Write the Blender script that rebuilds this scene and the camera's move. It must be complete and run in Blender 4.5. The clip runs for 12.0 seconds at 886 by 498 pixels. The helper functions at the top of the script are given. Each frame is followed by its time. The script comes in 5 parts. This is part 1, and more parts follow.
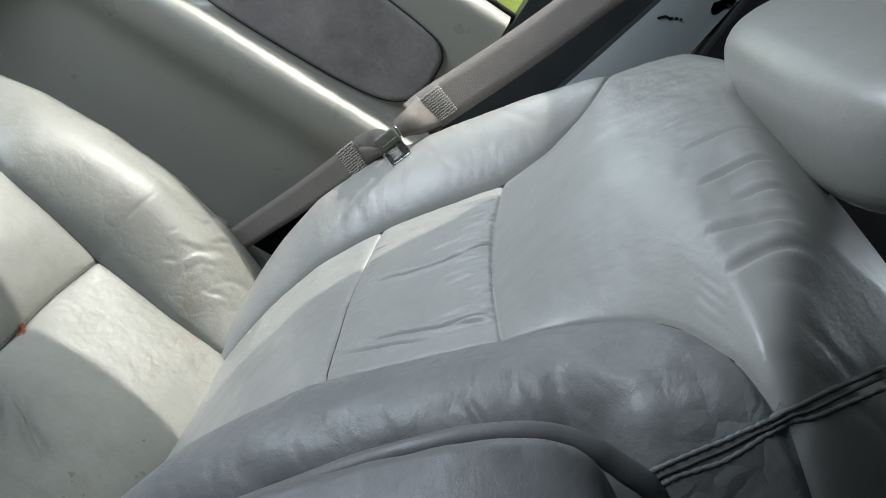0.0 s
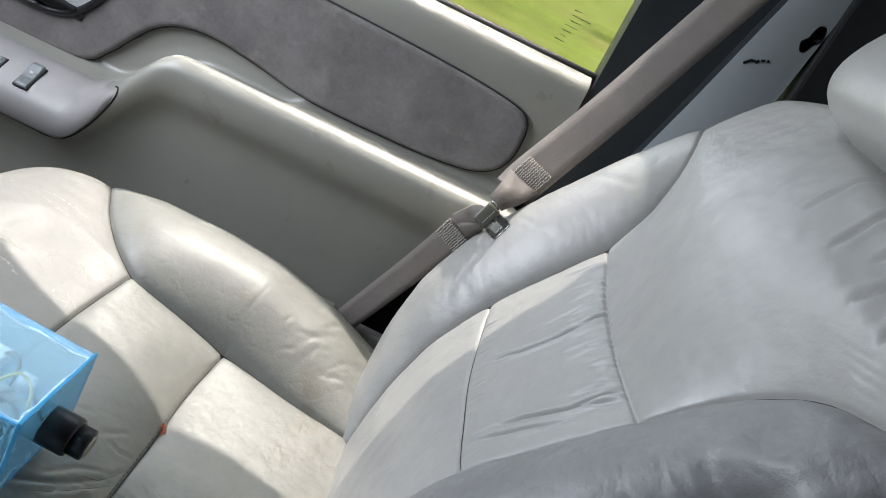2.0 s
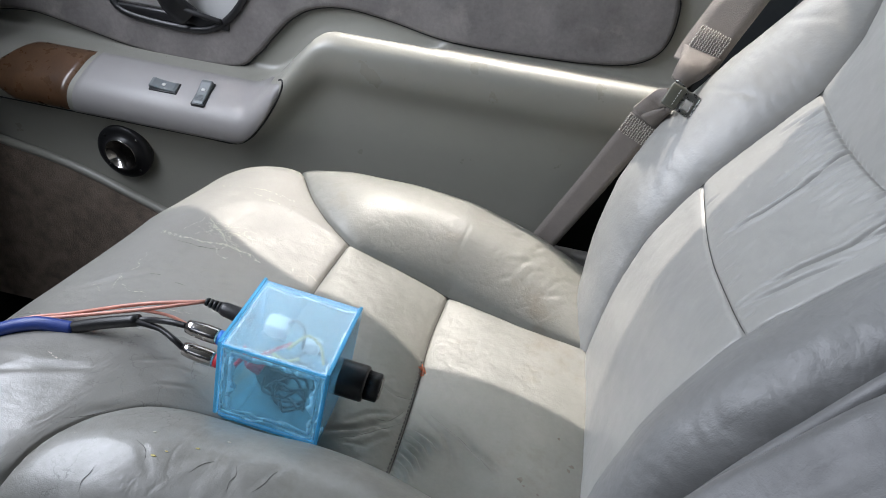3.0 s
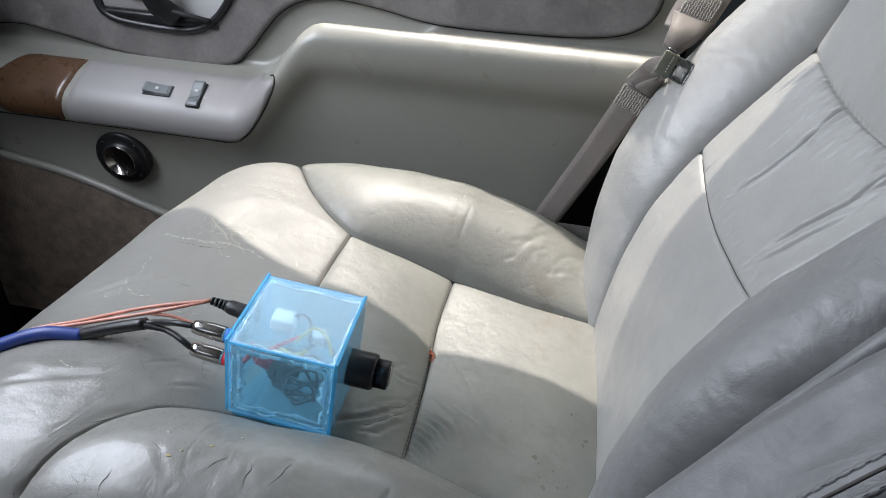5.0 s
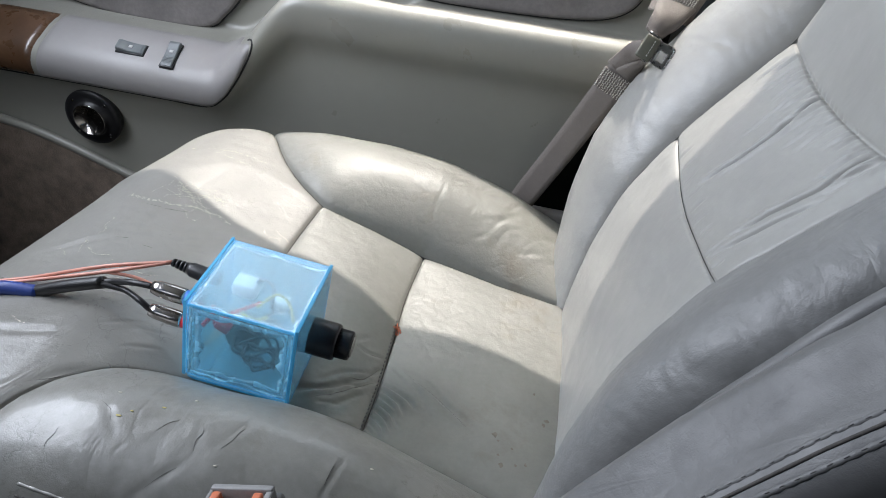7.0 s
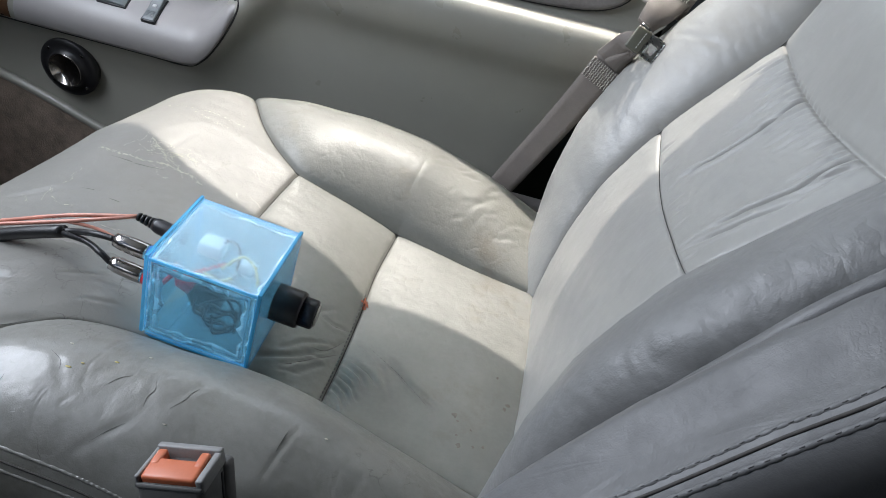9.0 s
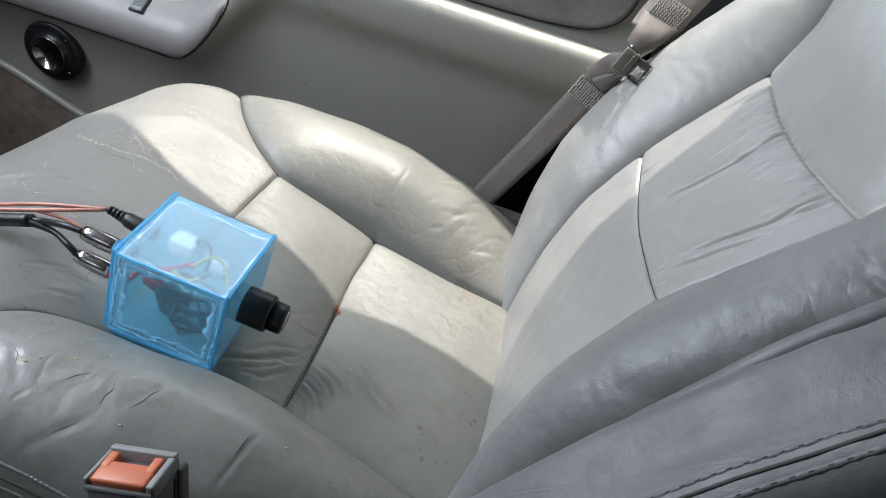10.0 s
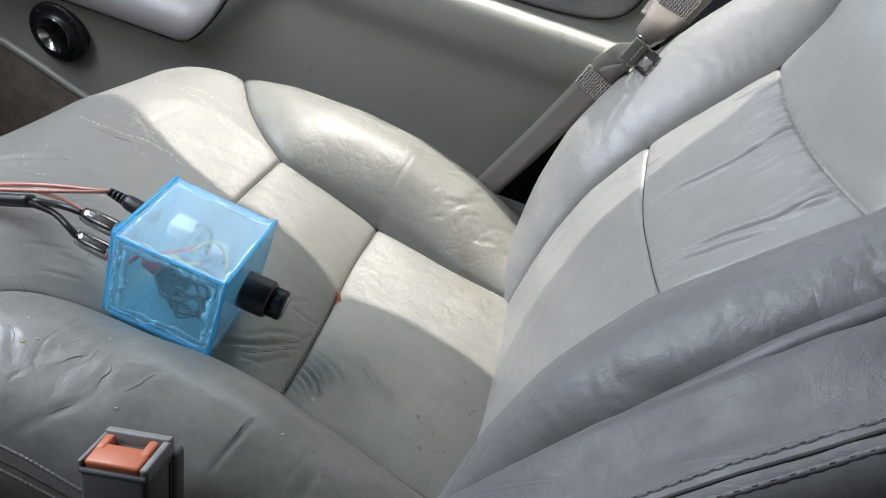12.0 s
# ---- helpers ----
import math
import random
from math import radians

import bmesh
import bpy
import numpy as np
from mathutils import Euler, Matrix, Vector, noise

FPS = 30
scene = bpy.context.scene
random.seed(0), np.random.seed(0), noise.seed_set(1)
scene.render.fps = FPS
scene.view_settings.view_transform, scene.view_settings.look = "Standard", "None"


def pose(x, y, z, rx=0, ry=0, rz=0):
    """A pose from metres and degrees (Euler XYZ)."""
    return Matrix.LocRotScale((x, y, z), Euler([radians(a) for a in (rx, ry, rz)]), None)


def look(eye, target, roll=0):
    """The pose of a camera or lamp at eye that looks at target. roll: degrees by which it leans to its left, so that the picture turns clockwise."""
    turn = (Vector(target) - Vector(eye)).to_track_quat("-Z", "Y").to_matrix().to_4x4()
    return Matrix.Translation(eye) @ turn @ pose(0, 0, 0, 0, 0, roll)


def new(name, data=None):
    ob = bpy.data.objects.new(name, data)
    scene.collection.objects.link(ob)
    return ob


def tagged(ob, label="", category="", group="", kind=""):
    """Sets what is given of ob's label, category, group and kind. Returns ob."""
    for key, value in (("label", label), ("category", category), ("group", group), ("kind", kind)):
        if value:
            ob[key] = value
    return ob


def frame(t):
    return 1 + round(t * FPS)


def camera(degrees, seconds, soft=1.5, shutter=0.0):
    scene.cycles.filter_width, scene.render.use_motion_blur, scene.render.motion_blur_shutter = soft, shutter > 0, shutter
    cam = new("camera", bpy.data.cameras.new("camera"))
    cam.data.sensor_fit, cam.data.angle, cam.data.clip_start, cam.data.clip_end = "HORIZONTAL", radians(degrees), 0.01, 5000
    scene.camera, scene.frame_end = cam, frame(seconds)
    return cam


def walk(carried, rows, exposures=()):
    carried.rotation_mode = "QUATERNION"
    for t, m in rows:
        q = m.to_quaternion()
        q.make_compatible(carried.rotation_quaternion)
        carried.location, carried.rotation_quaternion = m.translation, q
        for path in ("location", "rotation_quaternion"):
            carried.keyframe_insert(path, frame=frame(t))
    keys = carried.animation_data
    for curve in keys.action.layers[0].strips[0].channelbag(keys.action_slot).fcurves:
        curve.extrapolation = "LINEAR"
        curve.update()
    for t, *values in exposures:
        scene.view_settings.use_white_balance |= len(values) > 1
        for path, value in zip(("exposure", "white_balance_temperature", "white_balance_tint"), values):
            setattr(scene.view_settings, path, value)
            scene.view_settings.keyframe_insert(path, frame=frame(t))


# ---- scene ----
from mathutils.bvhtree import BVHTree
cam = camera(64.8, 12.0, soft=0.6)
PATH = [
    (0.0, 0.0207, 0.0000, 0.9760, 61.44, -31.78, 5.37),
    (0.5, 0.0046, -0.0085, 0.9745, 61.75, -31.61, 5.16),
    (1.0, 0.0014, -0.0111, 0.9715, 61.87, -31.05, 5.91),
    (1.5, -0.0051, -0.0119, 0.9688, 61.87, -27.82, 7.89),
    (2.0, -0.0192, -0.0011, 0.9895, 63.54, -24.24, 9.31),
    (2.5, -0.0614, -0.0249, 0.9713, 64.81, -18.52, 9.10),
    (3.0, -0.0918, -0.0419, 0.9407, 58.67, -6.88, 11.68),
    (3.2, -0.0978, -0.0412, 0.9357, 57.77, -5.55, 12.09),
    (4.8, -0.0888, -0.0389, 0.9351, 57.56, -3.31, 10.52),
    (5.0, -0.0841, -0.0412, 0.9397, 57.64, -3.29, 10.28),
    (5.5, -0.0801, -0.0405, 0.9364, 57.28, -4.94, 10.62),
    (6.0, -0.0767, -0.0382, 0.9315, 57.05, -5.92, 10.16),
    (6.5, -0.0742, -0.0373, 0.9292, 56.94, -6.42, 10.07),
    (6.7, -0.0739, -0.0376, 0.9281, 56.73, -6.46, 10.12),
    (8.3, -0.0749, -0.0405, 0.9201, 55.85, -7.94, 11.06),
    (8.5, -0.0734, -0.0404, 0.9198, 55.94, -8.43, 10.85),
    (9.0, -0.0674, -0.0358, 0.9121, 55.38, -11.12, 11.22),
    (9.5, -0.0631, -0.0308, 0.9147, 55.19, -12.47, 11.80),
    (10.0, -0.0619, -0.0273, 0.9162, 55.63, -14.57, 11.98),
    (10.5, -0.0636, -0.0264, 0.9260, 56.24, -14.97, 12.39),
    (11.0, -0.0605, -0.0281, 0.9233, 55.59, -14.61, 12.53),
    (11.5, -0.0595, -0.0256, 0.9140, 54.78, -15.40, 12.78),
    (12.0, -0.0593, -0.0232, 0.9129, 54.59, -15.25, 12.94),
]
walk(cam, [(t, pose(x, y, z, rx, ry, rz)) for t, x, y, z, rx, ry, rz in PATH], exposures=[(0.0, -0.05, 6250, 6), (1.0, 0.0, 6300, 8), (2.0, 0.09, 6420, 12), (2.5, 0.08, 6420, 12), (3.2, 0.04, 6420, 13), (12.0, 0.05, 6360, 11)])

# ---- light ----
SUN_DIR = Vector((-0.095, 0.50, 0.86)).normalized()
world = bpy.data.worlds.new("sky")
scene.world = world
world.use_nodes = True
wn = world.node_tree
sky = wn.nodes.new("ShaderNodeTexSky")
sky.sky_type, sky.sun_disc = "NISHITA", False
sky.sun_elevation, sky.sun_rotation = math.asin(SUN_DIR.z), math.atan2(SUN_DIR.x, SUN_DIR.y)
wn.links.new(sky.outputs[0], wn.nodes["Background"].inputs[0])
wn.nodes["Background"].inputs[1].default_value = 0.07
sun = new("sun", bpy.data.lights.new("sun", "SUN"))
sun.data.energy, sun.data.angle, sun.data.color = 4.8, radians(0.6), (1.0, 0.93, 0.83)
sun.matrix_world = look(SUN_DIR * 10, (0, 0, 0))


def area_lamp(name, eye, target, w, h, energy, colour):
    """An area lamp: skylight at one of the cab's openings, or an added fill."""
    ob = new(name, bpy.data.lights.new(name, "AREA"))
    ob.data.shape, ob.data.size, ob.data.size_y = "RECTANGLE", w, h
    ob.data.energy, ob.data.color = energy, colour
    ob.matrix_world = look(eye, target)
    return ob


area_lamp("windshield_light", (-1.02, 0.42, 1.14), (0.0, 0.40, 0.66), 0.92, 0.40, 15.0, (0.85, 0.91, 1.0))
area_lamp("passenger_window_light", (-0.25, 0.985, 1.0), (-0.25, 0.3, 0.75), 0.70, 0.20, 1.0, (0.86, 0.94, 1.0))
area_lamp("driver_window_light", (-0.78, -0.58, 1.12), (-0.72, 0.8, 0.42), 0.3, 0.25, 0.10, (0.93, 0.96, 1.0)).data.spread = radians(70)
# Added lamp with no opening behind it; it brightens the backrest's top edge.
area_lamp("rear_side_window_light", (0.86, 0.985, 1.18), (0.30, 0.40, 0.95), 0.46, 0.24, 1.2, (0.86, 0.93, 1.0))


# ---- materials ----
def mat(name, base, rough=0.5, metal=0.0, vary=0.12, vary_scale=6.0, grain=0.0, grain_scale=400.0, relief=0.0,
        relief_scale=25.0, cells=False, spec=0.5, stain=None, stain_scale=3.0, stain_at=0.58, coat=0.0, cracks=None, wrinkle=None, polish=None):
    """A surface with colour variation at two scales, grain and relief."""
    m = bpy.data.materials.new(name)
    m.use_nodes = True
    nt = m.node_tree
    b = nt.nodes["Principled BSDF"]
    b.inputs["Metallic"].default_value = metal
    b.inputs["Specular IOR Level"].default_value = spec
    b.inputs["Coat Weight"].default_value = coat
    tc = nt.nodes.new("ShaderNodeTexCoord")

    def noise_tex(scale, detail=4.0, rough_=0.6):
        n = nt.nodes.new("ShaderNodeTexNoise")
        n.inputs["Scale"].default_value, n.inputs["Detail"].default_value = scale, detail
        n.inputs["Roughness"].default_value = rough_
        nt.links.new(tc.outputs["Object"], n.inputs["Vector"])
        return n.outputs["Fac"]

    def ramp(fac, a, b_, ca, cb):
        r = nt.nodes.new("ShaderNodeValToRGB")
        r.color_ramp.elements[0].position, r.color_ramp.elements[1].position = a, b_
        r.color_ramp.elements[0].color, r.color_ramp.elements[1].color = ca, cb
        nt.links.new(fac, r.inputs[0])
        return r.outputs[0]

    dark = tuple(c * (1 - vary) for c in base) + (1,)
    light = tuple(min(1, c * (1 + vary)) for c in base) + (1,)
    colour = ramp(noise_tex(vary_scale, 6), 0.3, 0.7, dark, light)
    fine = ramp(noise_tex(vary_scale * 14, 3), 0.3, 0.7, (1 - vary * 0.6,) * 3 + (1,), (1,) * 3 + (1,))
    mix = nt.nodes.new("ShaderNodeMixRGB")
    mix.blend_type, mix.inputs[0].default_value = "MULTIPLY", 1.0
    nt.links.new(colour, mix.inputs[1])
    nt.links.new(fine, mix.inputs[2])
    out = mix.outputs[0]
    if stain:
        mask = ramp(noise_tex(stain_scale, 7, 0.7), stain_at, stain_at + 0.14, (0, 0, 0, 1), (1, 1, 1, 1))
        sm = nt.nodes.new("ShaderNodeMixRGB")
        sm.inputs[2].default_value = (*stain, 1)
        nt.links.new(mask, sm.inputs[0])
        nt.links.new(out, sm.inputs[1])
        out = sm.outputs[0]
    if cracks:
        warp = nt.nodes.new("ShaderNodeTexNoise")
        warp.inputs["Scale"].default_value, warp.inputs["Detail"].default_value = 60, 4
        nt.links.new(tc.outputs["Object"], warp.inputs["Vector"])
        add = nt.nodes.new("ShaderNodeMixRGB")
        add.blend_type, add.inputs[0].default_value = "ADD", 0.035
        nt.links.new(tc.outputs["Object"], add.inputs[1])
        nt.links.new(warp.outputs["Color"], add.inputs[2])
        v = nt.nodes.new("ShaderNodeTexVoronoi")
        v.feature = "DISTANCE_TO_EDGE"
        v.inputs["Scale"].default_value = 38
        nt.links.new(add.outputs[0], v.inputs["Vector"])
        line = ramp(v.outputs["Distance"], 0.004, 0.030, (1, 1, 1, 1), (0, 0, 0, 1))
        where = ramp(noise_tex(11, 6, 0.75), 0.54, 0.70, (0, 0, 0, 1), (1, 1, 1, 1))
        both = nt.nodes.new("ShaderNodeMixRGB")
        both.blend_type, both.inputs[0].default_value = "MULTIPLY", 1.0
        nt.links.new(line, both.inputs[1])
        nt.links.new(where, both.inputs[2])
        cm = nt.nodes.new("ShaderNodeMixRGB")
        cm.inputs[2].default_value = (*cracks, 1)
        nt.links.new(both.outputs[0], cm.inputs[0])
        nt.links.new(out, cm.inputs[1])
        out = cm.outputs[0]
    nt.links.new(out, b.inputs["Base Color"])
    r_out = ramp(noise_tex(vary_scale * 3, 5), 0.3, 0.7, (max(0, rough - 0.07),) * 3 + (1,), (min(1, rough + 0.08),) * 3 + (1,))
    if polish:
        y_near, y_far, smooth_rough = polish
        sep = nt.nodes.new("ShaderNodeSeparateXYZ")
        nt.links.new(tc.outputs["Object"], sep.inputs[0])
        wobble = nt.nodes.new("ShaderNodeMath")
        wobble.operation, wobble.inputs[1].default_value = "MULTIPLY_ADD", 0.10
        nt.links.new(noise_tex(9, 4), wobble.inputs[0])
        nt.links.new(sep.outputs["Y"], wobble.inputs[2])
        rub = nt.nodes.new("ShaderNodeMapRange")
        rub.inputs["From Min"].default_value, rub.inputs["From Max"].default_value = y_near + 0.05, y_far + 0.05
        nt.links.new(wobble.outputs[0], rub.inputs["Value"])
        rm = nt.nodes.new("ShaderNodeMixRGB")
        rm.inputs[1].default_value = (smooth_rough,) * 3 + (1,)
        nt.links.new(rub.outputs[0], rm.inputs[0])
        nt.links.new(r_out, rm.inputs[2])
        r_out = rm.outputs[0]
    nt.links.new(r_out, b.inputs["Roughness"])
    last = None
    if cracks:
        last = nt.nodes.new("ShaderNodeBump")
        last.invert = True
        last.inputs["Strength"].default_value, last.inputs["Distance"].default_value = 0.25, 0.0005
        nt.links.new(both.outputs[0], last.inputs["Height"])
    if wrinkle:
        strength, size, stretch = wrinkle
        mp = nt.nodes.new("ShaderNodeMapping")
        mp.inputs["Scale"].default_value = stretch
        nt.links.new(tc.outputs["Object"], mp.inputs["Vector"])
        wv = nt.nodes.new("ShaderNodeTexNoise")
        wv.inputs["Scale"].default_value, wv.inputs["Detail"].default_value = size * 0.6, 4
        nt.links.new(mp.outputs[0], wv.inputs["Vector"])
        bend = nt.nodes.new("ShaderNodeMixRGB")
        bend.blend_type, bend.inputs[0].default_value = "ADD", 1.6 / size
        nt.links.new(mp.outputs[0], bend.inputs[1])
        nt.links.new(wv.outputs["Color"], bend.inputs[2])
        net = nt.nodes.new("ShaderNodeTexVoronoi")
        net.feature = "DISTANCE_TO_EDGE"
        net.inputs["Scale"].default_value = size
        nt.links.new(bend.outputs[0], net.inputs["Vector"])
        furrow = ramp(net.outputs["Distance"], 0.0, 0.30, (0, 0, 0, 1), (1, 1, 1, 1))
        place = ramp(noise_tex(14, 4, 0.6), 0.40, 0.66, (0, 0, 0, 1), (1, 1, 1, 1))
        fade = nt.nodes.new("ShaderNodeMixRGB")
        fade.inputs[1].default_value = (1, 1, 1, 1)
        nt.links.new(place, fade.inputs[0])
        nt.links.new(furrow, fade.inputs[2])
        wb = nt.nodes.new("ShaderNodeBump")
        wb.inputs["Strength"].default_value, wb.inputs["Distance"].default_value = strength, 0.0022
        nt.links.new(fade.outputs[0], wb.inputs["Height"])
        if last:
            nt.links.new(last.outputs[0], wb.inputs["Normal"])
        last = wb
    for strength, scale, kind in ((relief, relief_scale, "noise"), (grain, grain_scale, "cells" if cells else "noise")):
        if not strength:
            continue
        if kind == "cells":
            v = nt.nodes.new("ShaderNodeTexVoronoi")
            v.feature = "DISTANCE_TO_EDGE"
            v.inputs["Scale"].default_value = scale
            nt.links.new(tc.outputs["Object"], v.inputs["Vector"])
            height = ramp(v.outputs["Distance"], 0.0, 0.18, (0, 0, 0, 1), (1, 1, 1, 1))
        else:
            height = noise_tex(scale, 5, 0.65)
        bump = nt.nodes.new("ShaderNodeBump")
        bump.inputs["Strength"].default_value, bump.inputs["Distance"].default_value = strength, 1.0 / scale
        nt.links.new(height, bump.inputs["Height"])
        if last:
            nt.links.new(last.outputs[0], bump.inputs["Normal"])
        last = bump
    if last:
        nt.links.new(last.outputs[0], b.inputs["Normal"])
    return m


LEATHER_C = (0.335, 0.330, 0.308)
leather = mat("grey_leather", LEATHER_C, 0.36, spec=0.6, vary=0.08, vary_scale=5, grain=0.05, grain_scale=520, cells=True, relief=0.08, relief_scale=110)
leather_worn = mat("worn_grey_leather", (0.245, 0.243, 0.220), 0.41, spec=0.75, vary=0.17, vary_scale=12, grain=0.07, grain_scale=560, cells=True, relief=0.05,
                   relief_scale=42, stain=(0.148, 0.143, 0.122), stain_scale=6, stain_at=0.52, cracks=(0.120, 0.114, 0.102), coat=0.2, wrinkle=(0.15, 44, (1.0, 0.55, 1.0)))
leather_cracked = mat("cracked_grey_leather", (0.232, 0.227, 0.207), 0.50, spec=0.5, polish=(0.43, 0.54, 0.27), vary=0.07, vary_scale=7, grain=0.055, grain_scale=500, cells=True, relief=0.06,
                      relief_scale=70, stain=(0.19, 0.18, 0.16), stain_scale=5, stain_at=0.62, cracks=(0.120, 0.114, 0.102), wrinkle=(0.12, 40, (0.6, 1.0, 1.0)))
leather_seat = mat("soiled_grey_leather", (0.208, 0.208, 0.187), 0.45, spec=0.45, vary=0.11, vary_scale=13, grain=0.04, grain_scale=480, cells=True, relief=0.07, relief_scale=80,
                   stain=(0.165, 0.145, 0.118), stain_scale=7, stain_at=0.58, wrinkle=(0.16, 50, (1.0, 0.7, 1.0)))
leather_mid = mat("gathered_grey_leather", LEATHER_C, 0.38, vary=0.08, vary_scale=6, grain=0.08, grain_scale=520, cells=True, relief=0.08, relief_scale=120)
# Near bolster: base darkened for the shade on its turned-away side.
leather_back = mat("wrinkled_shaded_leather", (0.212, 0.212, 0.206), 0.46, spec=0.5, vary=0.13, vary_scale=12, grain=0.085, grain_scale=560, cells=True, relief=0.12, relief_scale=90, wrinkle=(0.36, 42, (1.0, 0.45, 1.0)))
# Armrest, piping and back welts: their weaker light is put into this dark base.
leather_arm = mat("shade_darkened_leather", (0.143, 0.143, 0.141), 0.48, spec=0.5, vary=0.15, vary_scale=14, grain=0.09, grain_scale=580, cells=True, relief=0.08, relief_scale=90, wrinkle=(0.09, 60, (1.0, 0.6, 1.0)))
# Backrest side: near-black base stands for the unlit driver-facing side.
side_shade = mat("dark_grey_side_shade", (0.052, 0.052, 0.052), 0.5, spec=0.4, vary=0.1, vary_scale=8, grain=0.04, grain_scale=680, cells=True, wrinkle=(0.10, 50, (1.0, 0.7, 1.0)))
seam_dark = mat("dark_seam", (0.07, 0.066, 0.06), 0.85, vary=0.2, vary_scale=200)
thread = mat("grey_thread", (0.135, 0.133, 0.13), 0.8, vary=0.2, vary_scale=300)
rust_thread = mat("rust_thread", (0.45, 0.13, 0.06), 0.8, vary=0.3, vary_scale=300)
thread_light = mat("pale_thread", (0.62, 0.58, 0.52), 0.85, vary=0.2, vary_scale=300)
plastic = mat("grey_door_plastic", (0.280, 0.275, 0.240), 0.33, vary=0.04, vary_scale=4, grain=0.12, grain_scale=900, relief=0.03, relief_scale=60,
              stain=(0.2, 0.19, 0.17), stain_scale=9, stain_at=0.66)
plastic_mid = mat("grey_switch_panel_plastic", (0.28, 0.268, 0.262), 0.42, vary=0.05, vary_scale=6, grain=0.1, grain_scale=900)
fabric = mat("charcoal_door_fabric", (0.205, 0.190, 0.182), 0.95, vary=0.26, vary_scale=11, grain=0.6, grain_scale=900, spec=0.15, stain=(0.27, 0.25, 0.235), stain_scale=10, stain_at=0.57)
pillar_paint = mat("pale_blue_grey_plastic", (0.50, 0.55, 0.565), 0.45, vary=0.05, vary_scale=5, grain=0.06, grain_scale=700)
black = mat("black_plastic", (0.012, 0.012, 0.013), 0.38, vary=0.2, vary_scale=30, grain=0.08, grain_scale=600)
black_matt = mat("black_rubber", (0.014, 0.014, 0.015), 0.7, vary=0.25, vary_scale=20, grain=0.1, grain_scale=300)
trim_dark = mat("dark_cab_trim", (0.018, 0.019, 0.021), 0.75, vary=0.2, vary_scale=8, grain=0.1, grain_scale=500)
slate = mat("dark_blue_grey_plastic", (0.026, 0.031, 0.034), 0.45, vary=0.1, vary_scale=20)
webbing = mat("taupe_webbing", (0.20, 0.175, 0.155), 0.72, vary=0.08, vary_scale=20, grain=0.5, grain_scale=700)
olive = mat("olive_grey_plastic", (0.10, 0.10, 0.075), 0.45, vary=0.1, vary_scale=60)
chrome = mat("polished_steel", (0.50, 0.50, 0.49), 0.28, metal=1.0, vary=0.06, vary_scale=60)
gunmetal = mat("gunmetal_plating", (0.50, 0.47, 0.44), 0.2, metal=1.0, vary=0.08, vary_scale=80)
black_chrome = mat("black_chrome_plating", (0.13, 0.125, 0.12), 0.24, metal=1.0, vary=0.1, vary_scale=60)
switch_grey = mat("worn_blue_grey_switch_plastic", (0.12, 0.135, 0.14), 0.42, vary=0.12, vary_scale=80)
orange_tab = mat("red_orange_plastic", (0.78, 0.10, 0.03), 0.4, vary=0.05, vary_scale=40)
orange = mat("orange_red_plastic", (0.62, 0.17, 0.075), 0.4, vary=0.05, vary_scale=40)
buckle_grey = mat("dark_grey_buckle_plastic", (0.105, 0.103, 0.10), 0.5, vary=0.08, vary_scale=30, grain=0.1, grain_scale=900)
buckle_worn = mat("worn_grey_buckle_plastic", (0.27, 0.267, 0.26), 0.5, vary=0.15, vary_scale=60, grain=0.1, grain_scale=900)
wood = mat("brown_wood_trim", (0.11, 0.058, 0.030), 0.3, vary=0.35, vary_scale=18, coat=0.4)
carpet = mat("brown_grey_carpet", (0.27, 0.215, 0.172), 0.98, vary=0.3, vary_scale=40, grain=0.8, grain_scale=350, spec=0.1)
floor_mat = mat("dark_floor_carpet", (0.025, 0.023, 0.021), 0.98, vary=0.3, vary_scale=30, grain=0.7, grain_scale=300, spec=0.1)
headliner = mat("grey_headliner", (0.10, 0.10, 0.095), 0.95, vary=0.06, vary_scale=20, grain=0.3, grain_scale=500)
red = mat("red_plastic", (0.6, 0.02, 0.03), 0.35, vary=0.1, vary_scale=60)
blue_ring = mat("blue_plastic", (0.02, 0.17, 0.6), 0.35, vary=0.1, vary_scale=60)
yellow = mat("yellow_insulation", (0.48, 0.40, 0.14), 0.45, vary=0.1, vary_scale=60)
copper_wire = mat("pink_copper_speaker_wire", (0.62, 0.27, 0.2), 0.35, vary=0.15, vary_scale=90)
blue_cable = mat("navy_blue_cable_jacket", (0.02, 0.05, 0.24), 0.4, vary=0.12, vary_scale=60)
white_plastic = mat("white_plastic", (0.72, 0.74, 0.74), 0.4, vary=0.06, vary_scale=40)
glue = mat("milky_hot_glue", (0.62, 0.78, 0.88), 0.18, vary=0.05, vary_scale=40)
grass = mat("sunlit_lawn", (0.29, 0.36, 0.06), 0.9, vary=0.3, vary_scale=0.6, grain=0.6, grain_scale=30, spec=0.1, stain=(0.36, 0.36, 0.10), stain_scale=0.25, stain_at=0.5)
bark = mat("grey_brown_bark", (0.13, 0.095, 0.07), 0.95, vary=0.4, vary_scale=5, grain=0.9, grain_scale=22)
leaf = mat("green_leaves", (0.06, 0.11, 0.025), 0.6, vary=0.3, vary_scale=2)
bone = mat("pale_grey_plastic", (0.5, 0.5, 0.49), 0.35, vary=0.05, vary_scale=20)
brown_stain = mat("dried_brown_stain", (0.165, 0.143, 0.118), 0.6, vary=0.3, vary_scale=200)
crack_dark = mat("dark_leather_crack", (0.105, 0.100, 0.088), 0.8, vary=0.2, vary_scale=200)
flecks = mat("pale_cracked_finish", (0.52, 0.49, 0.41), 0.7, vary=0.2, vary_scale=200)


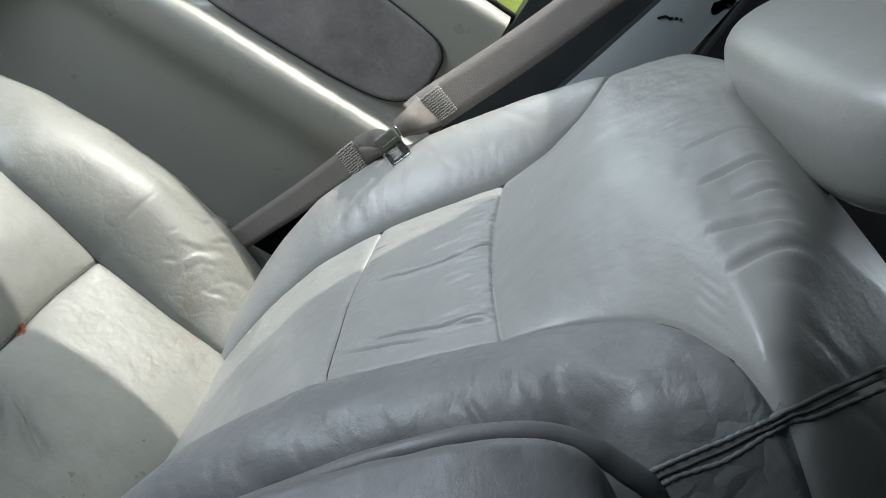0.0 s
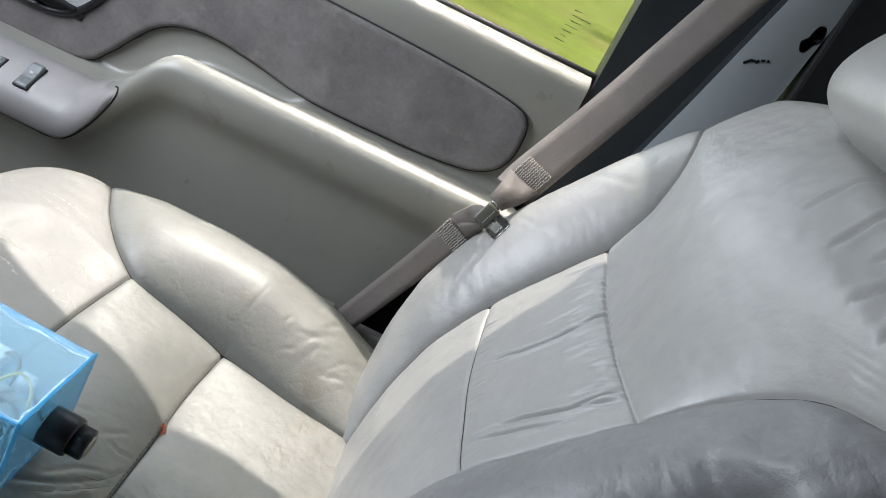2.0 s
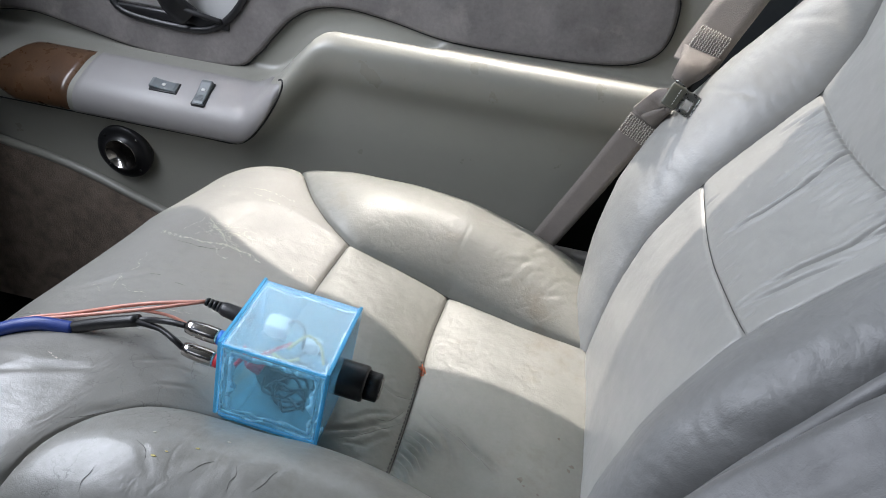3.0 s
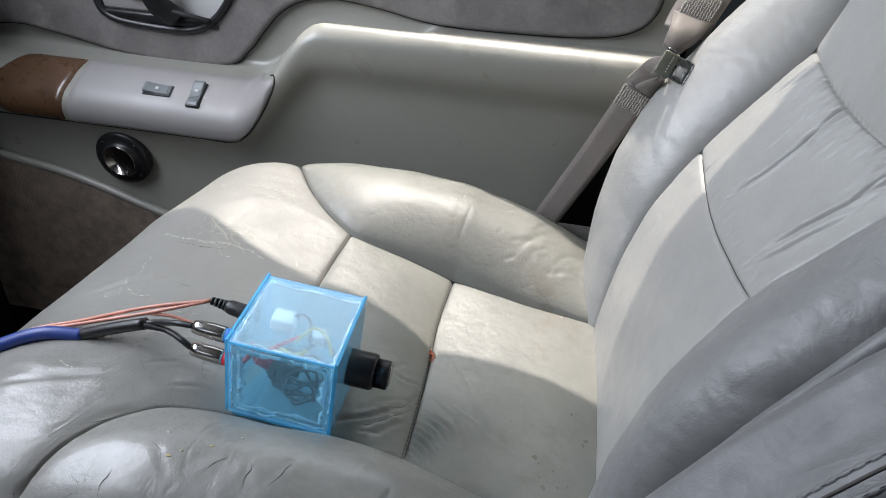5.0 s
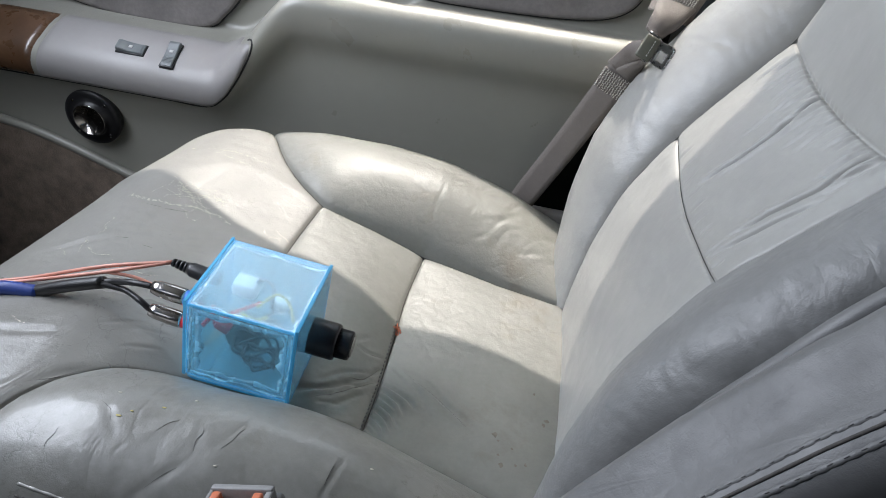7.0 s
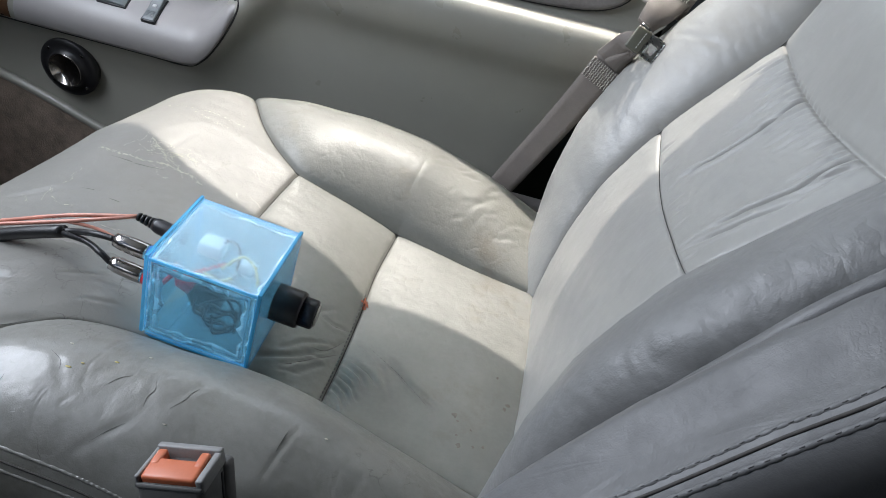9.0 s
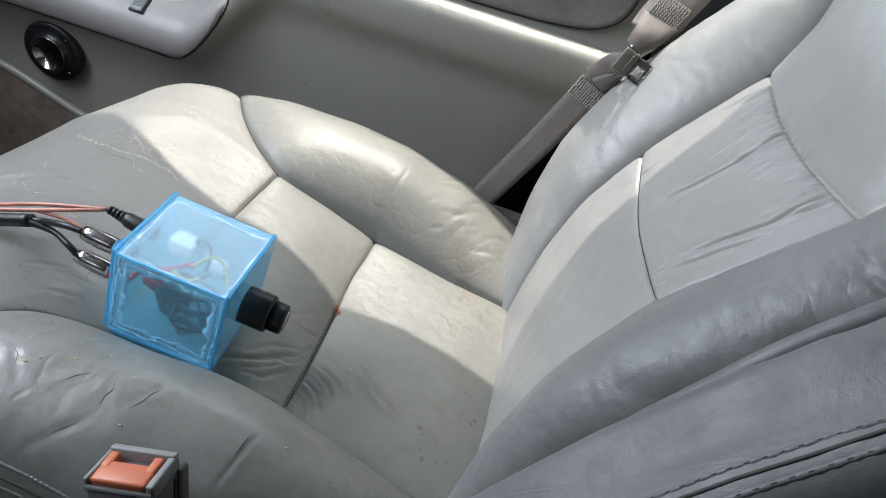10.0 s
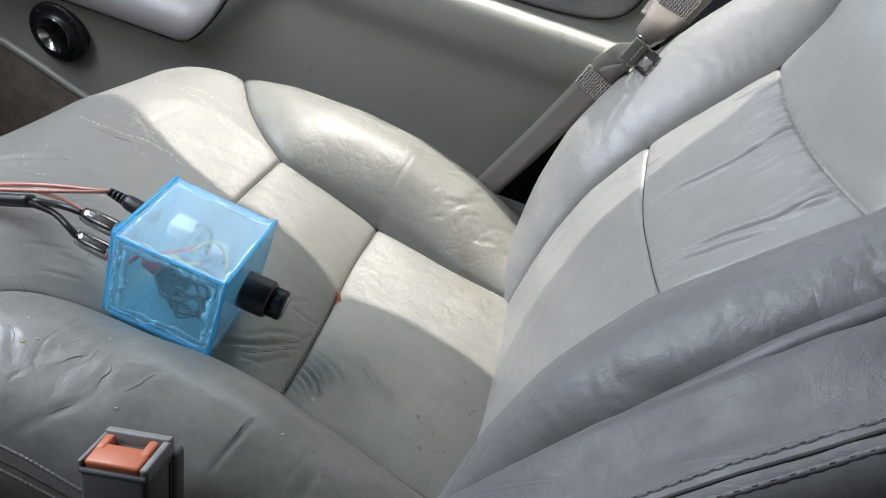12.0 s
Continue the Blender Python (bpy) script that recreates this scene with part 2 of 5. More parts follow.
def acrylic_mat(name, colour, rough, trans):
    m = bpy.data.materials.new(name)
    m.use_nodes = True
    nt = m.node_tree
    b = nt.nodes["Principled BSDF"]
    b.inputs["Base Color"].default_value = (*colour, 1)
    b.inputs["Transmission Weight"].default_value = trans
    b.inputs["IOR"].default_value = 1.3
    tc = nt.nodes.new("ShaderNodeTexCoord")
    n = nt.nodes.new("ShaderNodeTexNoise")
    n.inputs["Scale"].default_value, n.inputs["Detail"].default_value = 45, 6
    nt.links.new(tc.outputs["Object"], n.inputs["Vector"])
    r = nt.nodes.new("ShaderNodeMapRange")
    r.inputs["To Min"].default_value, r.inputs["To Max"].default_value = max(0, rough - 0.08), rough + 0.12
    nt.links.new(n.outputs["Fac"], r.inputs["Value"])
    nt.links.new(r.outputs[0], b.inputs["Roughness"])
    return m


acrylic = acrylic_mat("light_blue_acrylic", (0.50, 0.85, 1.0), 0.06, 0.84)
# Frosted top panel; its paler colour also carries the sky's milky sheen.
acrylic_frosted = acrylic_mat("frosted_sky_sheen_acrylic", (0.70, 0.90, 1.0), 0.16, 0.83)
glue_clear = acrylic_mat("clear_hot_glue", (0.80, 0.93, 0.99), 0.25, 0.60)
acrylic_edge = acrylic_mat("blue_acrylic_edge", (0.10, 0.56, 0.95), 0.2, 0.5)
glass = acrylic_mat("window_glass", (0.93, 0.97, 0.95), 0.02, 1.0)


# ---- building helpers ----
def mesh_ob(name, verts, faces, material, smooth=True):
    me = bpy.data.meshes.new(name)
    me.from_pydata([tuple(v) for v in verts], [], [tuple(f) for f in faces])
    me.materials.append(material)
    me.polygons.foreach_set("use_smooth", [smooth] * len(me.polygons))
    me.update()
    return new(name, me)


ORIGIN = {}


def thing(name, base, label, category, group="", kind=""):
    ob = new(name)
    ob.empty_display_size = 0.05
    ob.location = base
    ORIGIN[ob.name] = Vector(base)
    return tagged(ob, label, category, group, kind)


def under(ob, parent, label=""):
    ob.parent = parent
    if parent.name in ORIGIN:
        ob.matrix_parent_inverse = Matrix.Translation(-ORIGIN[parent.name])
    if label:
        ob["label"] = label
    return ob


def part(name, bm, material, parent, label="", smooth=True):
    me = bpy.data.meshes.new(name)
    bm.normal_update()
    bm.to_mesh(me)
    bm.free()
    me.materials.append(material)
    me.polygons.foreach_set("use_smooth", [smooth] * len(me.polygons))
    ob = new(name, me)
    return under(ob, parent, label) if parent else ob


def block(size, m=Matrix(), bevel=0.0, segments=2):
    bm = bmesh.new()
    bmesh.ops.create_cube(bm, size=1.0)
    bmesh.ops.scale(bm, vec=size, verts=bm.verts)
    if bevel:
        bmesh.ops.bevel(bm, geom=bm.edges[:], offset=bevel, segments=segments, affect="EDGES", profile=0.5)
    bm.transform(m)
    return bm


def lathe(profile, m=Matrix(), sides=32):
    """Turns (radius, height) points round the local z axis."""
    bm = bmesh.new()
    rings = []
    for r, h in profile:
        rings.append([bm.verts.new((r * math.cos(2 * math.pi * k / sides), r * math.sin(2 * math.pi * k / sides), h)) for k in range(sides)])
    for a, b in zip(rings, rings[1:]):
        for k in range(sides):
            bm.faces.new((a[k], a[(k + 1) % sides], b[(k + 1) % sides], b[k]))
    for ring, flip in ((rings[0], True), (rings[-1], False)):
        bm.faces.new(ring[::-1] if flip else ring)
    bm.transform(m)
    return bm


def spline(points, n=8, closed=False):
    """A smooth line through the points."""
    p = [Vector(q) for q in points]
    if closed:
        p = [p[-1]] + p + [p[0], p[1]]
    else:
        p = [p[0] * 2 - p[1]] + p + [p[-1] * 2 - p[-2]]
    out = []
    for i in range(1, len(p) - 2):
        a, b, c, d = p[i - 1:i + 3]
        for k in range(n):
            t = k / n
            out.append(0.5 * (2 * b + (c - a) * t + (2 * a - 5 * b + 4 * c - d) * t * t + (3 * b - a - 3 * c + d) * t ** 3))
    if not closed:
        out.append(p[-2].copy())
    return out


def tube(points, radius, sides=8, n=8, closed=False, bm=None, taper=None):
    """A round cord along the points."""
    own = bm or bmesh.new()
    line = spline(points, n, closed)
    rings = []
    up = Vector((0.13, 0.31, 0.94))
    count = len(line)
    for i, q in enumerate(line):
        a = line[i - 1] if (i or closed) else line[0]
        b = line[(i + 1) % count] if (i + 1 < count or closed) else line[-1]
        d = (b - a).normalized()
        s = d.cross(up)
        s = s.normalized() if s.length > 1e-4 else Vector((1, 0, 0))
        up = s.cross(d).normalized()
        r = radius * (taper(i / max(1, count - 1)) if taper else 1)
        rings.append([own.verts.new(q + r * (math.cos(2 * math.pi * k / sides) * s + math.sin(2 * math.pi * k / sides) * up)) for k in range(sides)])
    pairs = list(zip(rings, rings[1:])) + ([(rings[-1], rings[0])] if closed else [])
    for a, b in pairs:
        for k in range(sides):
            own.faces.new((a[k], a[(k + 1) % sides], b[(k + 1) % sides], b[k]))
    if not closed:
        own.faces.new(rings[0][::-1])
        own.faces.new(rings[-1])
    return own


def ribbon(points, normals, width, thick=0.0016, n=8, taper=None, puff=0.0):
    """Flat webbing along the points, its face towards the normals."""
    line, face = spline(points, n), spline(normals, n)
    bm = bmesh.new()
    rings = []
    for i, q in enumerate(line):
        d = (line[min(i + 1, len(line) - 1)] - line[max(i - 1, 0)]).normalized()
        f = (face[i] - face[i].dot(d) * d).normalized()
        s = d.cross(f)
        k = i / (len(line) - 1)
        w = width / 2 * (taper(k) if taper else 1)
        sec = [(-w, -thick / 2), (-w * 0.5, -thick / 2), (0, -thick / 2), (w * 0.5, -thick / 2), (w, -thick / 2),
               (w, thick / 2), (w * 0.5, thick / 2), (0, thick / 2), (-w * 0.5, thick / 2), (-w, thick / 2)]
        rings.append([bm.verts.new(q + s * a + f * (b + puff * k * math.cos(a / w * 4.5) * (1 if b > 0 else 0.6))) for a, b in sec])
    k_n = len(rings[0])
    for a, b in zip(rings, rings[1:]):
        for k in range(k_n):
            bm.faces.new((a[k], a[(k + 1) % k_n], b[(k + 1) % k_n], b[k]))
    bm.faces.new(rings[0][::-1])
    bm.faces.new(rings[-1])
    return bm


def sheet(outline, y0, y1, holes=()):
    """A plate in the x-z plane between two depths, with holes through it."""
    bm = bmesh.new()
    loops = []
    for loop in (outline, *holes):
        loops.append([bm.verts.new((x, y0, z)) for x, z in loop])
    edges = []
    for vs in loops:
        for a, b in zip(vs, vs[1:] + vs[:1]):
            edges.append(bm.edges.new((a, b)))
    bmesh.ops.triangle_fill(bm, use_beauty=True, edges=edges)
    got = bmesh.ops.extrude_face_region(bm, geom=bm.faces[:])
    for v in (g for g in got["geom"] if isinstance(g, bmesh.types.BMVert)):
        v.co.y = y1
    bmesh.ops.recalc_face_normals(bm, faces=bm.faces)
    return bm


def smooth_step(a, b, x):
    t = np.clip((x - a) / (b - a), 0, 1)
    return t * t * (3 - 2 * t)


def curve_1d(xs, ys):
    """A smooth function through the points."""
    fine = np.linspace(xs[0], xs[-1], 400)
    vals = np.interp(fine, xs, ys)
    k = np.hanning(31)
    k /= k.sum()
    pad = np.concatenate([np.full(15, vals[0]) - (vals[15] - vals[0]) * np.linspace(1, 1 / 15, 15), vals, np.full(15, vals[-1]) + (vals[-1] - vals[-16]) * np.linspace(1 / 15, 1, 15)])
    vals = np.convolve(pad, k, "valid")
    return lambda x: np.interp(x, fine, vals)


def dist_to_line(px, py, line):
    """Distance in the plane from grid points to a line of points."""
    best = np.full(px.shape, 9.0)
    for (ax, ay), (bx, by) in zip(line, line[1:]):
        dx, dy = bx - ax, by - ay
        t = np.clip(((px - ax) * dx + (py - ay) * dy) / (dx * dx + dy * dy + 1e-12), 0, 1)
        best = np.minimum(best, np.hypot(px - ax - t * dx, py - ay - t * dy))
    return best


def flat_spline(points, n=8):
    return [(v.x, v.y) for v in spline([(a, b, 0) for a, b in points], n)]


def fbm(px, py, scale, seed=0.0):
    out = np.zeros(px.shape)
    flat, fx, fy = out.ravel(), px.ravel(), py.ravel()
    for i in range(flat.size):
        flat[i] = noise.fractal(Vector((fx[i] * scale, fy[i] * scale, seed)), 1.0, 2.0, 3)
    return out


def crease(px, py, line, width, depth):
    d = dist_to_line(px, py, line)
    a = np.array(line[0])
    b = np.array(line[-1])
    t = ((px - a[0]) * (b[0] - a[0]) + (py - a[1]) * (b[1] - a[1])) / ((b - a) @ (b - a))
    fade = np.clip(1 - np.abs(2 * t - 1) ** 3, 0, 1)
    return -depth * np.exp(-(d / width) ** 2) * fade + 0.45 * depth * np.exp(-((d - 2.2 * width) / (1.6 * width)) ** 2) * fade


def segment(n):
    k = np.arange(n) / n
    return 0.45 * k + 0.55 * (0.5 - 0.5 * np.cos(np.pi * k))


def padded(name_of, place, n_a, n_b, skirt, mats, parent, labels):
    """A padded body as a fine grid of panels. place() takes a, b from -1 to 1, with seams at -1/3 and 1/3, and the way down the sides."""
    def axis(counts):
        inner = np.concatenate([-1 + 2 / 3 * (k + segment(n)) for k, n in enumerate(counts)] + [[1.0]])
        return np.concatenate([-1 - np.linspace(1, 0.16, 6), inner, 1 + np.linspace(0.16, 1, 6)])
    a, b = np.meshgrid(axis(n_a), axis(n_b), indexing="ij")
    over = np.maximum(np.maximum(np.abs(a) - 1, np.abs(b) - 1), 0)
    a, b = np.clip(a, -1, 1), np.clip(b, -1, 1)
    pts, x = place(a, b, over * skirt)
    rows, cols = a.shape
    pts = pts.reshape(-1, 3)
    mid = lambda q: (q[:-1, :-1] + q[1:, 1:]) / 2
    am, bm_, xm = mid(a), mid(b), mid(x)
    key = np.where(bm_ > 1 / 3, 3, np.where(bm_ < -1 / 3, 4, np.where(am < -1 / 3, 0, np.where(am < 1 / 3, 1, 2))))
    key = labels["merge"](key, xm, bm_).ravel()
    idx = np.arange(rows * cols).reshape(rows, cols)
    quads = np.stack([idx[:-1, :-1], idx[1:, :-1], idx[1:, 1:], idx[:-1, 1:]], -1).reshape(-1, 4)
    made = {}
    for k, nm in name_of.items():
        q = quads[key == k]
        if not len(q):
            continue
        used, inv = np.unique(q, return_inverse=True)
        ob = mesh_ob(nm, pts[used].tolist(), inv.reshape(-1, 4).tolist(), mats[k])
        made[k] = under(ob, parent, labels.get(k, ""))
    return made


# ---- the cab ----
def plain_box(name, lo, hi, material, label, category):
    c = [(a + b) / 2 for a, b in zip(lo, hi)]
    ob = part(name, block([b - a for a, b in zip(lo, hi)], Matrix.Translation(c), 0.006), material, None, smooth=False)
    return tagged(ob, label, category, kind="structure")


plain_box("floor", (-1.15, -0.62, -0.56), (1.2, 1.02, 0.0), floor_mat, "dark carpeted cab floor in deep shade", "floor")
plain_box("ceiling", (-0.80, -0.62, 1.40), (1.2, 1.06, 1.44), headliner, "grey cloth headliner under the cab roof", "ceiling")
plain_box("wall_front", (-1.16, -0.62, 0.0), (-1.10, 1.02, 0.92), trim_dark, "dark firewall at the front of the cab", "wall")
# Never in view; its depth is set by how much windshield light it blocks.
plain_box("dashboard", (-1.10, -0.62, 0.64), (-0.995, 0.90, 0.90), trim_dark, "plain unseen dashboard block that shades the cab front", "dashboard")
plain_box("wall_rear", (1.2, -0.62, 0.0), (1.24, 1.08, 1.44), trim_dark, "dark rear wall of the cab", "wall")
plain_box("wall_driver", (-1.10, -0.68, 0.0), (1.2, -0.62, 0.88), trim_dark, "dark inner side of the driver door", "wall")
# Unseen wall, carried forward over the driver window to keep skylight out.
plain_box("wall_driver_rear", (-0.60, -0.68, 0.88), (1.2, -0.62, 1.44), trim_dark, "dark side wall run forward to block driver-side light", "wall")
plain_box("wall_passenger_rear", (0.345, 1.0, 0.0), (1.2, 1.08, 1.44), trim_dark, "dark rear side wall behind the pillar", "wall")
plain_box("sill_passenger", (-1.10, 1.0, -0.04), (0.345, 1.08, 0.10), trim_dark, "dark door sill along the cab floor", "sill")

# B pillar: a pale panel that leans to the rear, with a slot, marks and dark sides
pillar = thing("pillar_passenger", (0.27, 1.0, 0.3), "pale blue-grey pillar trim with a slot and black scuffs", "pillar", kind="structure")
left = lambda z: 0.207 + (z - 0.83) * 0.26
right = lambda z: 0.322 + (z - 0.95) * 0.09
outline = [(left(0.30) + 0.1, 0.30), (right(0.30), 0.30), (right(0.9), 0.9), (right(1.40), 1.40), (left(1.36), 1.40), (left(0.9), 0.9), (left(0.6), 0.6)]
slot = [(0.318 + 0.009 * math.cos(a) + 0.010 * math.copysign(1, math.sin(a)) * 0.35, 1.038 + 0.020 * math.sin(a)) for a in np.linspace(0, 2 * math.pi, 17)[:-1]]
panel = part("panel", sheet(outline, 0.975, 1.005, [slot]), pillar_paint, pillar, smooth=False)
# The forward side face is coloured dark so no lit strip shows there.
panel.data.materials.append(slate)
for f in panel.data.polygons:
    f.material_index = 1 if f.normal.x < -0.5 else 0
part("slot_liner", sheet([(0.295, 1.005), (0.335, 1.005), (0.335, 1.07), (0.295, 1.07)], 1.006, 1.012), black_matt, pillar, "black slot for the belt adjuster", smooth=False)
part("front_edge", sheet([(0.085, 0.30), (0.30, 0.30), (left(0.6) + 0.004, 0.6), (left(1.36) + 0.004, 1.40), (0.112, 1.40), (0.106, 0.868)], 1.006, 1.08), slate, pillar, "dark door opening edge of the pillar", smooth=False)
bm = bmesh.new()
random.seed(4)
for x, z, ln, tilt in ((0.262, 0.981, 0.011, 0.8), (0.268, 0.985, 0.007, 0.2), (0.273, 0.986, 0.006, 1.1), (0.279, 0.990, 0.005, 0.5), (0.285, 0.992, 0.003, 0.9)):
    piece = block((ln, 0.0016, 0.0032), Matrix.Translation((x, 0.9745, z)) @ Matrix.Rotation(-tilt, 4, "Y"), 0.0006, 1)
    me_tmp = bpy.data.meshes.new("tmp")
    piece.to_mesh(me_tmp)
    piece.free()
    bm.from_mesh(me_tmp)
    bpy.data.meshes.remove(me_tmp)
part("scuff_marks", bm, black, pillar, "small black scuff marks", smooth=False)

# ---- the passenger door ----
door = thing("passenger_door", (-0.4, 1.03, 0.10), "closed grey car door with fabric insert, armrest and switches", "car door")
ARM = [(1.0667, 0.8672), (1.0419, 0.8620), (1.0274, 0.8382), (1.0352, 0.7637), (1.0357, 0.6912), (1.0316, 0.6623), (1.0171, 0.6519), (0.9480, 0.6680), (0.9220, 0.6720), (0.9040, 0.6620), (0.8990, 0.6440), (0.9060, 0.6160), (0.9260, 0.5750), (0.9340, 0.5000), (0.9360, 0.4200), (0.9310, 0.3500), (0.9260, 0.2800), (0.9240, 0.1600), (0.9260, 0.0600)]
LOW = [(1.0667, 0.8672), (1.0419, 0.8620), (1.0274, 0.8382), (1.0352, 0.7430), (1.0357, 0.6395), (1.0336, 0.5877), (1.0253, 0.5588), (0.9620, 0.5520), (0.9250, 0.5350), (0.9050, 0.5200), (0.8980, 0.5020), (0.9020, 0.4820), (0.9140, 0.4600), (0.9250, 0.4320), (0.9300, 0.4000), (0.9290, 0.3500), (0.9260, 0.2800), (0.9240, 0.1600), (0.9260, 0.0600)]
PULL = ARM[:5] + [(1.0336, 0.6540), (1.0202, 0.6354), (0.9520, 0.6420), (0.9260, 0.6710)] + ARM[9:]
arm_line = spline([(0, y, z) for y, z in ARM], 5)
low_line = spline([(0, y, z) for y, z in LOW], 5)
pull_line = spline([(0, y, z) for y, z in PULL], 5)


SET_OUT = Matrix.Translation((-0.03, -0.02, 0.95)) @ Matrix.Scale(1.035, 4) @ Matrix.Translation((0.03, 0.02, -0.95))


def door_point(x, v):
    """A point of the door's inner face; v runs from the sill down, 0 to 1."""
    k = v * (len(arm_line) - 1)
    i = min(int(k), len(arm_line) - 2)
    f = k - i
    a = arm_line[i].lerp(arm_line[i + 1], f)
    b = low_line[i].lerp(low_line[i + 1], f)
    dip = float(smooth_step(-0.475, -0.445, np.array(x)) * (1 - smooth_step(-0.290, -0.272, np.array(x))))
    a = a.lerp(pull_line[i].lerp(pull_line[i + 1], f), dip)
    w = float(smooth_step(-0.565, -0.415, np.array(x)))
    p = b.lerp(a, w)
    p.x = x
    return p


def door_strip(x0, x1, v0, v1, nx, nv, proud=0.0, end=None):
    bm = bmesh.new()
    rows = []
    for j in range(nv + 1):
        v = v0 + (v1 - v0) * j / nv
        xa, xb = (x0, x1) if end is None else end(j / nv)
        row = []
        for i in range(nx + 1):
            x = xa + (xb - xa) * i / nx
            p = door_point(x, v)
            if proud:
                d = door_point(x, min(1, v + 0.01)) - door_point(x, max(0, v - 0.01))
                nrm = Vector((0, d.z, -d.y)).normalized()
                edge = min(i, nx - i, j, nv - j)
                p = p + nrm * (proud if edge > 0 else -0.002)
            row.append(bm.verts.new(p))
        rows.append(row)
    for r, s in zip(rows, rows[1:]):
        for i in range(nx):
            bm.faces.new((r[i], s[i], s[i + 1], r[i + 1]))
    return bm


rear_edge = lambda z: float(np.interp(z, [0.20, 0.42, 0.52, 0.62, 0.67], [-0.085, -0.060, -0.020, 0.055, 0.105]))
part("door_panel", door_strip(-1.10, 0.105, 0.0, 1.0, 90, 90, 0.0, lambda f: (-1.10, rear_edge(door_point(0.0, f).z))), plastic, door, "moulded grey plastic door panel")
pad = [(-1.08, 0.61), (-0.95, 0.60), (-0.841, 0.582), (-0.744, 0.567), (-0.605, 0.569), (-0.562, 0.597), (-0.536, 0.628), (-0.505, 0.662), (-0.470, 0.682), (-0.42, 0.690),
       (-0.35, 0.683), (-0.254, 0.668), (-0.109, 0.669), (-0.02, 0.676), (0.024, 0.690), (0.046, 0.715), (0.051, 0.752), (0.043, 0.783), (0.005, 0.797), (-0.12, 0.806), (-0.365, 0.811), (-0.7, 0.813), (-1.08, 0.813)]
pad_line = [(q.x, q.z) for q in spline([(x, 0, z) for x, z in pad], 4, closed=True)]
hole = [(-0.815, 0.735), (-0.806, 0.66), (-0.785, 0.630), (-0.72, 0.621), (-0.65, 0.622), (-0.612, 0.640), (-0.580, 0.680), (-0.570, 0.725), (-0.585, 0.757), (-0.66, 0.770), (-0.78, 0.766)]
hole_line = [(q.x, q.z) for q in spline([(x, 0, z) for x, z in hole], 4, closed=True)]
bm = sheet(pad_line, 0.984, 0.999, [hole_line])
bm.normal_update()
rims = [e for e in bm.edges if all(abs(v.co.y - 0.984) < 1e-6 for v in e.verts) and len(e.link_faces) == 2 and abs(e.link_faces[0].normal.dot(e.link_faces[1].normal)) < 0.3]
bmesh.ops.bevel(bm, geom=rims, offset=0.007, segments=3, affect="EDGES", profile=0.5)
part("fabric_insert", bm, fabric, door, "charcoal carpet-like fabric insert", smooth=False)
part("insert_piping", tube([(x, 0.9925, z) for x, z in pad], 0.0022, 8, 5, closed=True), black_matt, door, "dark edge piping")
cup = part("handle_cup", sheet([(x, z) for x, z in hole_line], 0.994, 0.997), bone, door, "pale grey door handle recess", smooth=False)
part("rim", tube([(x, 0.982, z) for x, z in hole], 0.006, 8, 4, closed=True), black, cup, "black recess rim")
part("lever", ribbon([(-0.690, 0.975, 0.790), (-0.700, 0.958, 0.72), (-0.690, 0.958, 0.668), (-0.665, 0.972, 0.640)], [(0, -1, 0.1)] * 4, 0.034, 0.008), black, cup, "black door lever")
part("lever_base", block((0.19, 0.012, 0.016), Matrix.Translation((-0.70, 0.985, 0.634)), 0.004), black, cup, "black bar under the lever")
part("lock_tab", block((0.020, 0.010, 0.024), Matrix.Translation((-0.738, 0.984, 0.672)), 0.003), orange_tab, cup, "orange-red lock tab")
part("lock_bezel", block((0.085, 0.008, 0.052), Matrix.Translation((-0.755, 0.989, 0.668)), 0.004), plastic_mid, cup)
part("pull_strap", tube([(-0.69, 0.972, 0.655), (-0.65, 0.965, 0.650), (-0.615, 0.978, 0.640)], 0.004, 8, 6), black_matt, cup, "loose black strap")

V_TOP, V_BOT = 6.6 / 18, 11.3 / 18
panel_end = lambda f: (-0.832 - 0.012 * f, -0.526 + 0.038 * float(smooth_step(0.0, 0.62, np.array(f))) - 0.080 * max(0.0, (f - 0.62) / 0.38) ** 2.6)
switch_panel = part("switch_panel", door_strip(0, 0, V_TOP, V_BOT, 44, 22, 0.004, panel_end), plastic_mid, door, "grey window switch panel with rounded end")
wood_end = lambda f: (-0.985 + 0.05 * (2 * f - 1) ** 2, -0.836 - 0.012 * f)
part("wood_trim", door_strip(0, 0, V_TOP, V_BOT, 20, 16, 0.004, wood_end), wood, door, "glossy brown wood-look trim piece")
edge_pts = [door_point(panel_end(f)[1] + 0.002, V_TOP + (V_BOT - V_TOP) * f) for f in np.linspace(0.40, 1, 12)]
edge_pts += [door_point(x, V_BOT) for x in np.linspace(-0.62, -0.98, 8)]
part("panel_gap", tube(edge_pts, 0.0015, 6, 4), black_matt, door, "dark gap under the switch panel")
tilt = math.atan2(0.030, 0.057)
